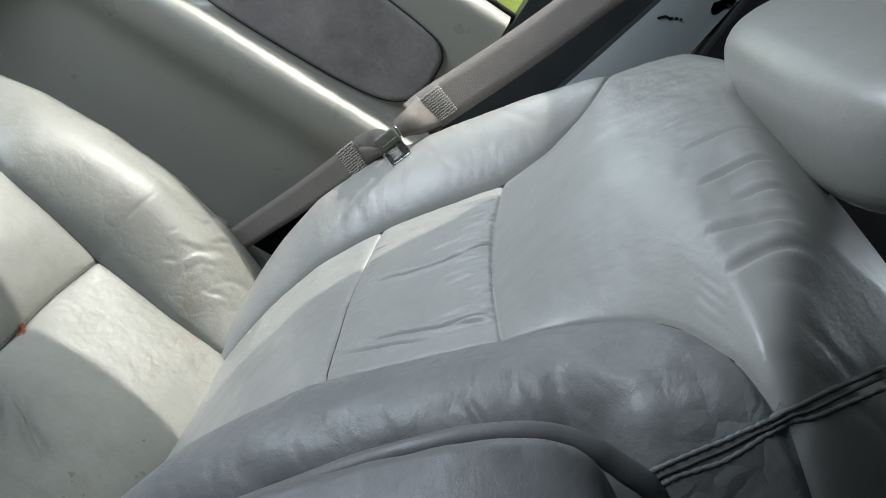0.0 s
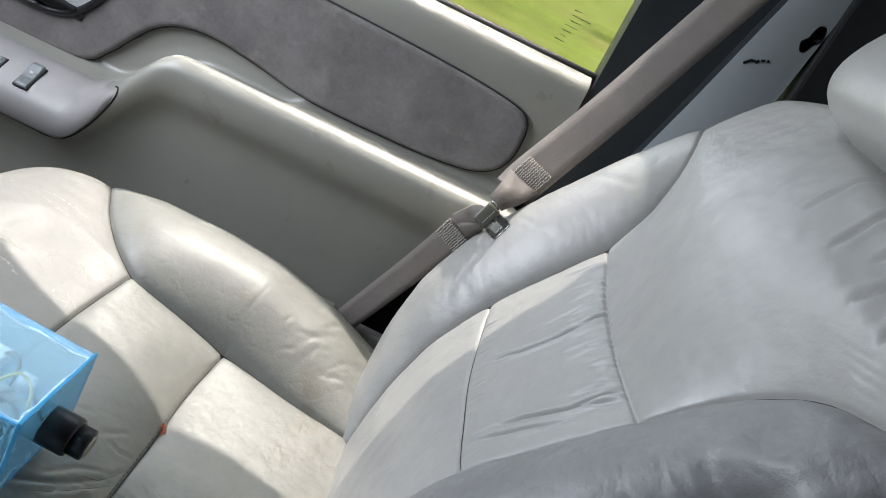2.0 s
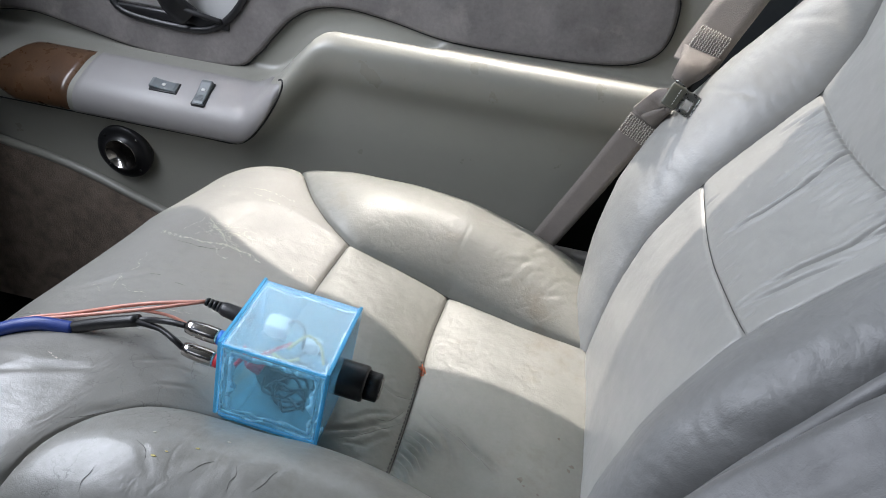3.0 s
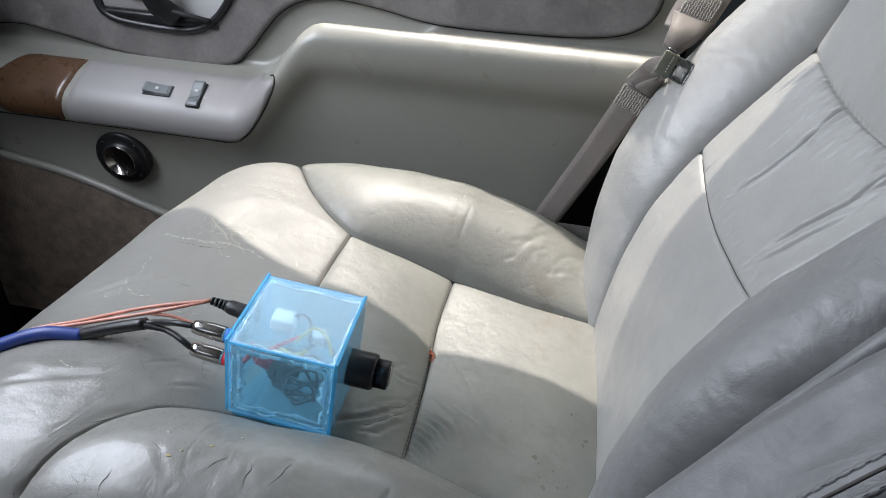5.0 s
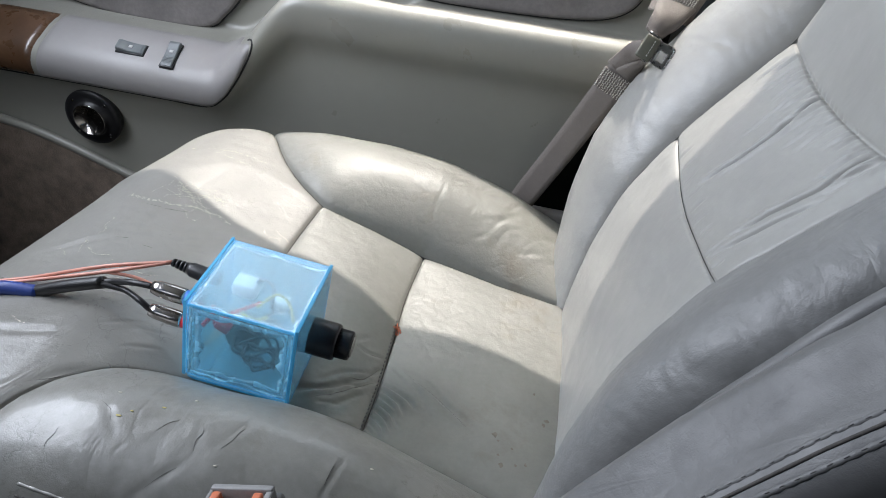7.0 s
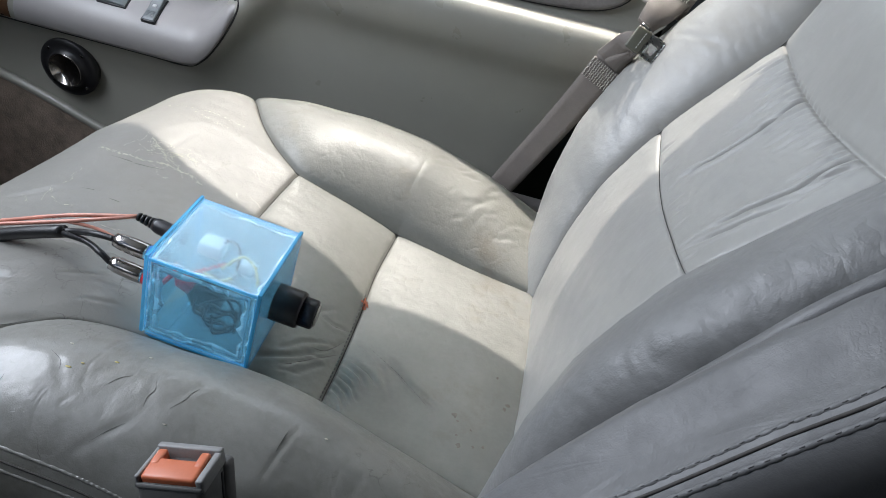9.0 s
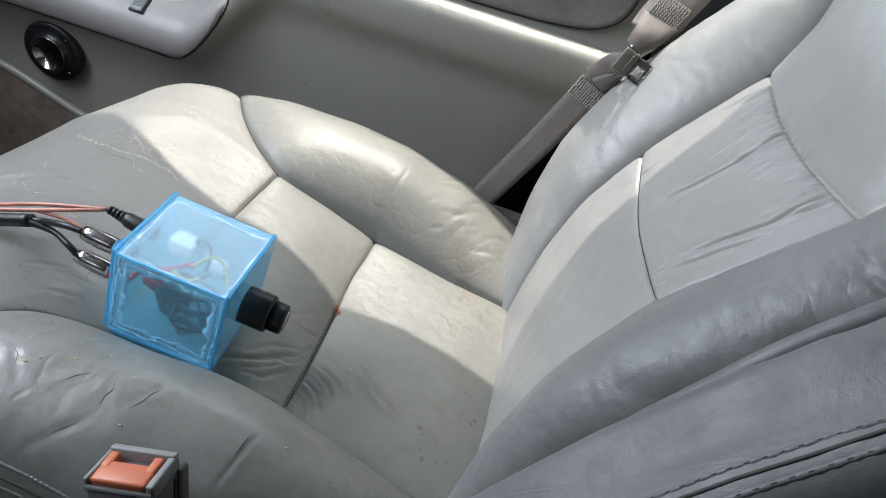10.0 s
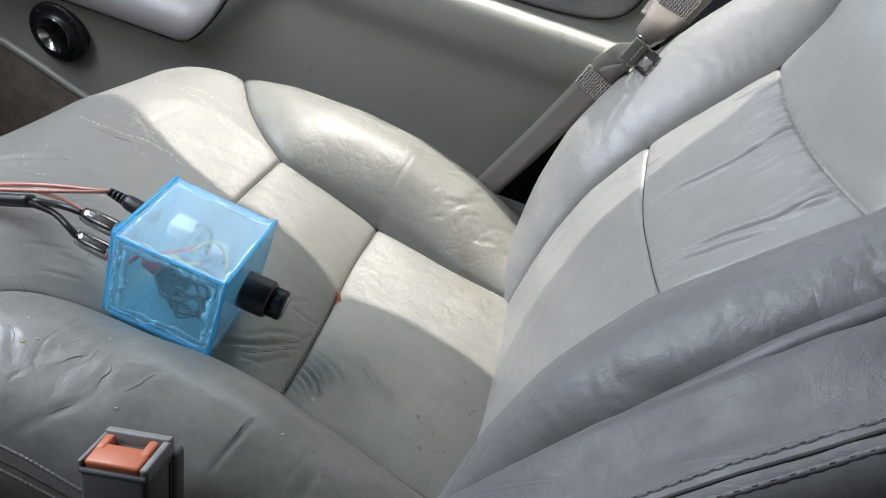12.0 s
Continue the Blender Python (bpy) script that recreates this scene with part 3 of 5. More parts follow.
for x, lx, ly in ((-0.690, 0.042, 0.018), (-0.626, 0.018, 0.044)):
    base = door_point(x, 8.0 / 18)
    m = Matrix.Translation(base + Vector((0, -0.002, 0.006))) @ Matrix.Rotation(tilt, 4, "X")
    along = lx > ly
    long, wide, low = (lx, ly, 1.0) if along else (ly, lx, -1.0)
    bm = bmesh.new()
    for q in np.linspace(-1, 1, 11):
        top = 0.0032 + 0.0018 * q * q - 0.0028 * q * low - 0.0016 * max(0.0, abs(q) - 0.8) / 0.2
        for w, z in ((-1, -0.004), (-1, top - 0.001), (-0.86, top), (0.86, top), (1, top - 0.001), (1, -0.004)):
            bm.verts.new((q * long / 2, w * wide / 2, z) if along else (-w * wide / 2, q * long / 2, z))
    bm.verts.ensure_lookup_table()
    for k in range(10):
        for w in range(5):
            bm.faces.new([bm.verts[i] for i in (k * 6 + w, k * 6 + w + 1, k * 6 + w + 7, k * 6 + w + 6)])
    for k in (0, 60):
        bm.faces.new([bm.verts[k + i] for i in range(6)])
    bmesh.ops.recalc_face_normals(bm, faces=bm.faces)
    bm.transform(m)
    sw = part("switch", bm, switch_grey, switch_panel, "dark grey window rocker switch", smooth=False)
    part("switch_recess", block((lx + 0.004, ly + 0.004, 0.006), m @ Matrix.Translation((0, 0, -0.0035)), 0.001), black, switch_panel, "black switch recess")
    part("symbol", block((0.006, 0.005, 0.0010), m @ Matrix.Translation((0, 0, 0.0034) if along else (0, 0.004, 0.0038)), 0.0003, 1), bone, sw, "pale worn symbol")
    if not along:
        for k in range(5):
            part("rib", block((0.013, 0.0010, 0.0012), m @ Matrix.Translation((0, -0.007 - 0.0026 * k, 0.0026 - 0.0002 * k)), 0.0003, 1), switch_grey, sw)

face_in = Matrix.Translation((-0.769, 0.915, 0.4160)) @ Matrix.Rotation(radians(95), 4, "X")
pod = part("tweeter_flange", lathe([(0.044, -0.016), (0.0472, -0.004), (0.0472, 0.001), (0.0455, 0.0035), (0.039, 0.0042), (0.031, 0.0055), (0.0285, 0.0085), (0.0275, 0.0115), (0.0262, 0.0118), (0.0255, 0.010)], face_in, 44), black, door, "round black tweeter flange")
part("collar", lathe([(0.0272, 0.0115), (0.0266, 0.0127), (0.0256, 0.0125), (0.0254, 0.0105)], face_in, 40), gunmetal, pod, "thin worn metal collar")
part("dish", lathe([(0.0254, 0.0108), (0.0225, 0.003), (0.015, -0.004), (0.0010, -0.007)], face_in, 36), black_chrome, pod, "dark metallic dish")
part("cone", lathe([(0.011, -0.0055), (0.005, 0.001), (0.0004, 0.006)], face_in, 24), gunmetal, pod, "small pointed cone")
for k in range(4):
    a = math.pi / 4 + k * math.pi / 2
    part("screw", lathe([(0.0028, 0.003), (0.0026, 0.0046), (0.0004, 0.0050)], face_in @ Matrix.Translation((0.0385 * math.cos(a), 0.0385 * math.sin(a), 0)), 10), black_chrome, pod)
low_edge = [(-1.09, 0.40), (-0.976, 0.383), (-0.863, 0.362), (-0.709, 0.312), (-0.5, 0.245), (-0.3, 0.20), (-0.09, 0.18)]
part("lower_trim", tube([(x, 0.922, z) for x, z in low_edge], 0.008, 8, 6), plastic, door, "grey ridge above the kick panel")
part("kick_panel", sheet(low_edge + [(-0.09, 0.05), (-1.09, 0.05)], 0.916, 0.930), carpet, door, "brown carpeted kick panel", smooth=False)
SILL = 0.868
top_edge = [(0.106, 1.362), (0.05, 1.336), (0.0, 1.313), (-0.06, 1.291), (-0.118, 1.277), (-0.20, 1.262), (-0.30, 1.256), (-0.42, 1.244), (-0.49, 1.212), (-0.54, 1.178), (-0.62, 1.112), (-0.75, 1.0), (-0.90, SILL)]
top_line = [(q.x, q.z) for q in spline([(x, 0, z) for x, z in top_edge], 6)]
def leaned(bm):
    """The upper door leans in towards the roof."""
    for v in bm.verts:
        v.co.y -= (v.co.z - SILL) * 0.14
    return bm


part("window_frame", leaned(sheet(top_line + [(-1.10, SILL), (-1.10, 1.44), (0.106, 1.44)], 1.035, 1.06)), slate, door, "dark door frame over the window", smooth=False)
part("outer_skin", sheet([(-1.10, 0.1), (0.104, 0.1), (0.104, SILL - 0.004), (-1.10, SILL - 0.004)], 1.04, 1.08), slate, door, smooth=False)
part("weather_strip", tube([(-0.99, 1.040, SILL + 0.001), (-0.4, 1.040, SILL + 0.001), (0.108, 1.040, SILL + 0.001)], 0.008, 8, 4), black_matt, door, "black rubber weather strip")
pane = part("pane", leaned(sheet([(0.104, SILL - 0.01)] + top_line + [(-0.90, SILL - 0.01)], 1.048, 1.052)), glass, door, "clear door glass", smooth=False)
pane.visible_shadow = False
bm = bmesh.new()
random.seed(9)
for r, wide in enumerate((3, 6, 4, 5, 3, 2, 3)):
    x = 0.036 + 0.002 * (r % 3) - 0.0012 * r
    for k in range(wide):
        z, w = 0.940 - 0.0075 * r + random.uniform(-0.0004, 0.0004), random.uniform(0.0016, 0.0042)
        vs = [bm.verts.new((x + dx, 1.0465, z + dz)) for dx, dz in ((0, 0), (w, 0), (w, 0.0013), (0, 0.0013))]
        bm.faces.new(vs)
        x += w + random.uniform(0.0012, 0.003)
part("glass_marking", leaned(bm), slate, pane, "small dark printed marking", smooth=False)

OUTER = ("fabric_insert", "insert_piping", "handle_cup", "rim", "lever", "lever_base", "lock_tab", "lock_bezel", "pull_strap", "window_frame", "outer_skin", "weather_strip", "pane", "glass_marking")
for ob in (*(o for o in door.children_recursive if o.name.split(".")[0] in OUTER), *pillar.children_recursive):
    ob.data.transform(SET_OUT)


# ---- the seat ----
seat = thing("passenger_seat", (-0.2, 0.54, 0.0), "worn grey leather bucket seat with folded armrest and headrest", "car seat")
XS = [-0.62, -0.46, -0.425, -0.386, -0.345, -0.307, -0.24, -0.172, 0.0, 0.08]
far_y = curve_1d(XS, [1.02, 0.90, 0.824, 0.759, 0.712, 0.683, 0.681, 0.681, 0.662, 0.655])
near_y = curve_1d([-0.62, -0.47, -0.44, -0.415, -0.375, -0.32, -0.24, -0.17, -0.08, 0.0, 0.08], [0.02, 0.12, 0.235, 0.31, 0.348, 0.368, 0.382, 0.379, 0.362, 0.345, 0.335])
mid_z = curve_1d([-0.62, -0.50, -0.43, -0.37, -0.307, -0.24, -0.172, -0.08, 0.0, 0.08], [0.487, 0.492, 0.490, 0.481, 0.470, 0.449, 0.425, 0.412, 0.405, 0.40])
crest_z = curve_1d([-0.62, -0.44, -0.35, -0.25, -0.17, -0.08, 0.0, 0.08], [0.495, 0.502, 0.516, 0.516, 0.506, 0.478, 0.442, 0.42])


def ellipse_drop(d, rx, rz):
    q = np.clip(1 - d / rx, 0, 1)
    return rz * (1 - np.sqrt(np.maximum(0, 1 - q * q)))


front_seam = flat_spline([(-0.307, 0.683), (-0.314, 0.60), (-0.314, 0.53), (-0.312, 0.45), (-0.318, 0.369)])
rear_seam = flat_spline([(-0.172, 0.681), (-0.176, 0.60), (-0.173, 0.53), (-0.170, 0.45), (-0.169, 0.379)])
front_x = lambda y: np.interp(y, [p[1] for p in front_seam][::-1], [p[0] for p in front_seam][::-1])
rear_x = lambda y: np.interp(y, [p[1] for p in rear_seam][::-1], [p[0] for p in rear_seam][::-1])
seam_x = np.linspace(-0.455, 0.07, 60)
far_seam = list(zip(seam_x, far_y(seam_x)))
near_seam = list(zip(seam_x, near_y(seam_x)))


def stitches(points, gap, length, radius, surface_up):
    """A row of short stitches along a line."""
    bm = bmesh.new()
    line = spline(points, 30)
    run, last = 0.0, line[0]
    nxt = 0.0
    for a, b in zip(line, line[1:]):
        seg = (b - a).length
        while nxt <= run + seg:
            p = a.lerp(b, (nxt - run) / max(seg, 1e-9))
            d = (b - a).normalized()
            tube([p - d * length / 2, p + surface_up * radius * 0.6, p + d * length / 2], radius, 5, 2, bm=bm)
            nxt += gap
        run += seg
    return bm


CUSHION_CREASES = [([(-0.173, 0.705), (-0.165, 0.76)], 0.0026, 0.0005), ([(-0.09, 0.69), (-0.07, 0.75)], 0.004, 0.0008), ([(-0.06, 0.70), (-0.035, 0.74)], 0.003, 0.0008),
                   ([(-0.269, 0.300), (-0.262, 0.267)], 0.0024, 0.0003), ([(-0.226, 0.316), (-0.253, 0.272)], 0.0026, 0.0004), ([(-0.262, 0.262), (-0.300, 0.230)], 0.0030, 0.0006),
                   ([(-0.160, 0.302), (-0.164, 0.280), (-0.171, 0.250)], 0.0020, 0.0004), ([(-0.345, 0.292), (-0.320, 0.262)], 0.0028, 0.0005),
                   ([(-0.245, 0.400), (-0.21, 0.420), (-0.177, 0.457)], 0.0022, 0.0024), ([(-0.215, 0.372), (-0.176, 0.390)], 0.002, 0.002), ([(-0.126, 0.472), (-0.10, 0.447), (-0.066, 0.426)], 0.0028, 0.0022),
                   ([(-0.445, 0.290), (-0.388, 0.340)], 0.003, 0.0010), ([(-0.505, 0.345), (-0.455, 0.358), (-0.408, 0.370)], 0.003, 0.0010), ([(-0.53, 0.48), (-0.48, 0.525)], 0.003, 0.002),
                   ([(-0.05, 0.73), (0.0, 0.76), (0.04, 0.75)], 0.005, 0.0012), ([(-0.02, 0.71), (0.03, 0.72)], 0.004, 0.0011), ([(-0.10, 0.72), (-0.06, 0.77)], 0.005, 0.0009),
                   ([(-0.52, 0.33), (-0.44, 0.36)], 0.003, 0.0010), ([(-0.50, 0.45), (-0.42, 0.47)], 0.003, 0.0010), ([(-0.47, 0.55), (-0.43, 0.70)], 0.003, 0.0006),
                   ([(-0.215, 0.398), (-0.20, 0.43), (-0.18, 0.445)], 0.0018, 0.0013), ([(-0.23, 0.41), (-0.205, 0.445), (-0.178, 0.465)], 0.0018, 0.0012)]
PLEATS = [[(-0.168, 0.458), (-0.138, 0.442), (-0.125, 0.428)], [(-0.168, 0.450), (-0.146, 0.435), (-0.135, 0.418)], [(-0.168, 0.441), (-0.150, 0.427), (-0.139, 0.411)], [(-0.168, 0.432), (-0.149, 0.418), (-0.139, 0.402)],
          [(-0.168, 0.422), (-0.152, 0.409), (-0.144, 0.395)], [(-0.168, 0.412), (-0.153, 0.399), (-0.146, 0.385)], [(-0.168, 0.404), (-0.156, 0.391), (-0.151, 0.379)], [(-0.168, 0.396), (-0.157, 0.384)]]
DARK_FOLDS = [[(-0.221, 0.403), (-0.199, 0.421), (-0.172, 0.459)], [(-0.198, 0.440), (-0.185, 0.451), (-0.174, 0.480)], [(-0.203, 0.487), (-0.190, 0.486), (-0.175, 0.494)], [(-0.150, 0.478), (-0.118, 0.458), (-0.102, 0.447), (-0.078, 0.426)]]
random.seed(29)
for line in PLEATS:
    CUSHION_CREASES.append((line, random.uniform(0.0017, 0.0023), random.uniform(0.0020, 0.0032)))
for line in DARK_FOLDS:
    CUSHION_CREASES.append((line, 0.0018, 0.0012))
random.seed(37)
for k in range(64):
    x0, y0, run, turn = random.uniform(-0.44, 0.0), random.uniform(0.232, 0.335), random.uniform(0.012, 0.045), random.choice((0.9, 1.4, -0.7, 0.4)) + random.uniform(-0.35, 0.35)
    CUSHION_CREASES.append(([(x0, y0), (x0 + run * 0.5 * math.cos(turn + 0.2), y0 + run * 0.5 * math.sin(turn + 0.2)), (x0 + run * math.cos(turn), y0 + run * math.sin(turn))], random.uniform(0.0011, 0.0018), random.uniform(0.00012, 0.0004)))
for k in range(40):
    x0, y0, run, turn = random.uniform(-0.54, -0.33), random.uniform(0.36, 0.56), random.uniform(0.014, 0.05), random.uniform(0.2, 1.3)
    CUSHION_CREASES.append(([(x0, y0), (x0 + run * math.cos(turn), y0 + run * math.sin(turn))], random.uniform(0.0014, 0.0024), random.uniform(0.0003, 0.0009)))
for k in range(26):
    x0, y0, run, turn = random.uniform(-0.16, 0.03), random.uniform(0.70, 0.79), random.uniform(0.015, 0.04), random.uniform(0.4, 1.3)
    CUSHION_CREASES.append(([(x0, y0), (x0 + run * math.cos(turn), y0 + run * math.sin(turn))], random.uniform(0.0018, 0.0034), random.uniform(0.0004, 0.0011)))
for k in range(14):
    x0, y0, run, turn = random.uniform(-0.30, -0.19), random.uniform(0.39, 0.50), random.uniform(0.02, 0.05), random.uniform(0.2, 1.0)
    CUSHION_CREASES.append(([(x0, y0), (x0 + run * math.cos(turn), y0 + run * math.sin(turn))], random.uniform(0.0015, 0.0024), random.uniform(0.0004, 0.0010)))
CUSHION_CREASES.append(([(-0.165, 0.485), (-0.13, 0.455), (-0.11, 0.415)], 0.0022, 0.0014))


def cushion_front_x(y):
    """Where the cushion's front roll ends; it reaches further ahead on the inner side."""
    return -0.60 - 0.048 * (1 - smooth_step(0.46, 0.84, y))


def cushion_surface(x, y):
    """Height of the cushion's top over the plan."""
    yf, yn = far_y(x), near_y(x)
    base = mid_z(x)
    mid, half = (yf + yn) / 2, np.maximum((yf - yn) / 2, 0.05)
    z = base + 0.012 * np.clip(np.abs(y - mid) / np.minimum(half, 0.155), 0, 1) ** 2
    rise = np.maximum(crest_z(x) - base - 0.012, 0)
    inside = np.clip(1 - ((y - mid) / half) ** 2, 0, 1)
    for x0, x1, puff in ((-0.312, -0.172, 0.010), (-0.172, 0.05, 0.014)):
        z = z + puff * inside * np.sin(np.pi * np.clip((x - x0) / (x1 - x0), 0, 1)) ** 0.8
    for q in ((y - yf) / np.maximum(0.865 - yf, 0.02), (yn - y) / np.maximum(yn - 0.215, 0.02)):
        z = np.where(q > 0, base + 0.012 + rise * np.sin(np.pi / 2 * np.clip(q / 0.52, 0, 1)) ** 0.7, z)
    for line in (far_seam, near_seam, front_seam, rear_seam):
        d = dist_to_line(x, y, line)
        z = z - (0.0024 * np.exp(-(d / 0.0017) ** 2) + 0.0030 * np.exp(-d / 0.008))
    u, v = (x + 0.265) / 0.335, (y - 0.54) / 0.325
    z = z - ellipse_drop(x - cushion_front_x(y), 0.165, 0.14) - ellipse_drop((1 - np.abs(v)) * 0.325, 0.075, 0.075) - ellipse_drop((1 - u) * 0.335, 0.03, 0.03)
    z = z - 0.018 * np.exp(-((x + 0.280) / 0.065) ** 2 - ((y - 0.385) / 0.042) ** 2)
    z = z + 0.0009 * fbm(x, y, 12, 1.0) + 0.0002 * fbm(x, y * 1.6, 45, 3.0)
    for line, w, dep in CUSHION_CREASES:
        z = z + crease(x, y, line, w, dep)
    return z


def cushion(a, b, down):
    third = 1 / 3
    y_nom = np.interp(b, [-third, third], [0.375, 0.682])
    lerp3 = lambda t, p0, p1, p2, p3: np.where(t < -third, p0 + (p1 - p0) * (t + 1) * 1.5, np.where(t < third, p1 + (p2 - p1) * (t + third) * 1.5, p2 + (p3 - p2) * (t - third) * 1.5))
    x = lerp3(a, cushion_front_x(np.interp(b, [-1, -third, third, 1], [0.215, 0.375, 0.682, 0.865])), front_x(y_nom), rear_x(y_nom), 0.07)
    y = lerp3(b, 0.215, np.maximum(near_y(x), 0.245), np.minimum(far_y(x), 0.835), 0.865)
    z = cushion_surface(x, y) - down
    u, v = (x + 0.265) / 0.335, (y - 0.54) / 0.325
    x2 = -0.265 + 0.335 * u * (1 - 0.10 * np.abs(v) ** 6 * np.abs(u) ** 3)
    y2 = 0.54 + 0.325 * v * (1 - 0.07 * np.abs(u) ** 5 * np.abs(v) ** 3 * (u < 0))
    return np.stack([x2, y2, z], -1), x


cushion_parts = padded({0: "cushion_front", 1: "cushion_middle", 2: "cushion_rear", 3: "cushion_bolster", 4: "cushion_bolster"}, cushion, (90, 70, 140), (70, 180, 66), 0.22,
                       {0: leather_cracked, 1: leather_seat, 2: leather_seat, 3: leather_seat, 4: leather_worn}, seat,
                       {0: "grey leather front roll with cracked finish", "merge": lambda key, x, b: np.where((x < -0.436) & (key > 2), 0, key)})

random.seed(23)
bm = bmesh.new()


def flake(x, y, way, size):
    """One pale scrap of finish that lies on the front roll."""
    ring = []
    for q in range(6):
        r = size * random.uniform(0.4, 1.3) * (1 + 0.6 * abs(math.cos(q * math.pi / 3 - way)))
        ring.append((x + r * math.cos(q * math.pi / 3), y + r * math.sin(q * math.pi / 3)))
    hs = cushion_surface(np.array([a for a, b in ring]), np.array([b for a, b in ring]))
    bm.faces.new([bm.verts.new((a, b, h + 0.0005)) for (a, b), h in zip(ring, hs)])


for cx, cy, spread, many in ((-0.466, 0.634, 0.007, 14), (-0.449, 0.628, 0.008, 8), (-0.444, 0.612, 0.006, 5), (-0.360, 0.686, 0.006, 3), (-0.356, 0.656, 0.005, 3), (-0.345, 0.612, 0.007, 3), (-0.52, 0.503, 0.012, 3), (-0.50, 0.54, 0.02, 2), (-0.46, 0.44, 0.04, 3)):
    for k in range(many):
        x, y, way = random.gauss(cx, spread), random.gauss(cy, spread * 1.3), random.gauss(-0.3, 0.5)
        for step in range(random.randint(5, 15)):
            way += random.uniform(-0.5, 0.5)
            x, y = x + random.uniform(0.0012, 0.0042) * math.cos(way), y + random.uniform(0.0012, 0.0042) * math.sin(way)
            flake(x, y, way, random.uniform(0.0003, 0.0008))
for line, gap in (([(-0.515, 0.606), (-0.495, 0.599), (-0.458, 0.598), (-0.435, 0.605), (-0.402, 0.602), (-0.385, 0.592)], 0.0011), ([(-0.499, 0.729), (-0.442, 0.732), (-0.392, 0.727)], 0.0034), ([(-0.468, 0.723), (-0.437, 0.715), (-0.394, 0.705)], 0.0040), ([(-0.470, 0.640), (-0.445, 0.622), (-0.430, 0.603)], 0.0012)):
    for (xa, ya), (xb, yb) in zip(line, line[1:]):
        way = math.atan2(yb - ya, xb - xa)
        for k in range(int(math.hypot(xb - xa, yb - ya) / gap)):
            q = random.random()
            flake(xa + (xb - xa) * q + random.gauss(0, 0.0010), ya + (yb - ya) * q + random.gauss(0, 0.0012), way, random.uniform(0.0004, 0.0010))
tagged(part("cracked_finish", bm, flecks, cushion_parts[0], smooth=False), "pale flakes of cracked leather finish", kind="stuff")
for pts in (((-0.366, 0.266), (-0.3665, 0.260), (-0.3695, 0.254), (-0.368, 0.246)), ((-0.267, 0.291), (-0.2635, 0.283), (-0.2655, 0.276), (-0.264, 0.268)), ((-0.425, 0.305), (-0.408, 0.318), (-0.396, 0.333)),
            ((-0.247, 0.273), (-0.241, 0.283), (-0.238, 0.294), (-0.225, 0.317)), ((-0.166, 0.292), (-0.167, 0.282), (-0.168, 0.272)), ((-0.297, 0.275), (-0.291, 0.284), (-0.284, 0.289)),
            ((-0.289, 0.240), (-0.279, 0.249), (-0.270, 0.256)), ((-0.349, 0.292), (-0.337, 0.285), (-0.332, 0.276))):
    p = np.array(pts)
    part("crack", tube([(a, b, h + 0.0002) for (a, b), h in zip(pts, cushion_surface(p[:, 0], p[:, 1]))], 0.0002, 5, 6, taper=lambda t: 0.15 + 0.85 * math.sin(math.pi * t)), crack_dark, cushion_parts[4], "dark crack in the leather")
# Dark cords along the folds paint crease shade together with dirt.
for host, lines in ((cushion_parts[1], DARK_FOLDS[:3]), (cushion_parts[2], DARK_FOLDS[3:]), (cushion_parts[0], [[(-0.480, 0.521), (-0.462, 0.525)], [(-0.448, 0.517), (-0.434, 0.516)], [(-0.492, 0.590), (-0.455, 0.589), (-0.430, 0.594)]])):
    for pts in lines:
        p = np.array(spline([Vector((a, b, 0)) for a, b in pts], 6))[:, :2]
        part("crack", tube([(a, b, h + 0.0001) for (a, b), h in zip(p, cushion_surface(p[:, 0], p[:, 1]))], 0.0003, 5, 3, taper=lambda t: 0.1 + 0.9 * math.sin(math.pi * t)), crack_dark, host, "dark line of dirt and crease shade in the leather")
random.seed(61)
for x, y, r in ((-0.050, 0.427, 0.0030), (-0.046, 0.421, 0.0016), (-0.016, 0.496, 0.0016), (-0.001, 0.465, 0.0030), (-0.004, 0.459, 0.0022), (-0.040, 0.394, 0.0026), (-0.018, 0.402, 0.0020), (-0.032, 0.416, 0.0014), (-0.044, 0.405, 0.0014), (-0.027, 0.398, 0.0016)):
    spot = bmesh.new()
    ring = [(x + r * random.uniform(0.4, 1.2) * math.cos(q * math.pi / 6), y + 1.3 * r * random.uniform(0.4, 1.2) * math.sin(q * math.pi / 6)) for q in range(12)]
    hs = cushion_surface(np.array([a for a, b in ring]), np.array([b for a, b in ring]))
    spot.faces.new([spot.verts.new((a, b, h + 0.0004)) for (a, b), h in zip(ring, hs)])
    part("stain", spot, brown_stain, cushion_parts[2], "small dried brown stain", smooth=False)

for x, y, r, col in ((-0.328, 0.281, 0.0013, yellow), (-0.321, 0.287, 0.0008, yellow), (-0.301, 0.297, 0.0010, yellow), (-0.283, 0.312, 0.0009, flecks), (-0.340, 0.303, 0.0009, flecks), (-0.245, 0.262, 0.0008, flecks), (-0.140, 0.300, 0.0009, flecks)):
    z = float(cushion_surface(np.array([x]), np.array([y]))[0])
    part("paint_speck", lathe([(r * 0.2, 0.0), (r, 0.0001), (r * 0.7, 0.00025), (r * 0.2, 0.0003)], Matrix.Translation((x, y, z + 0.0002)) @ Matrix.Diagonal((1.9, 0.8, 1, 1)), 7), col, cushion_parts[4], "small dried speck")

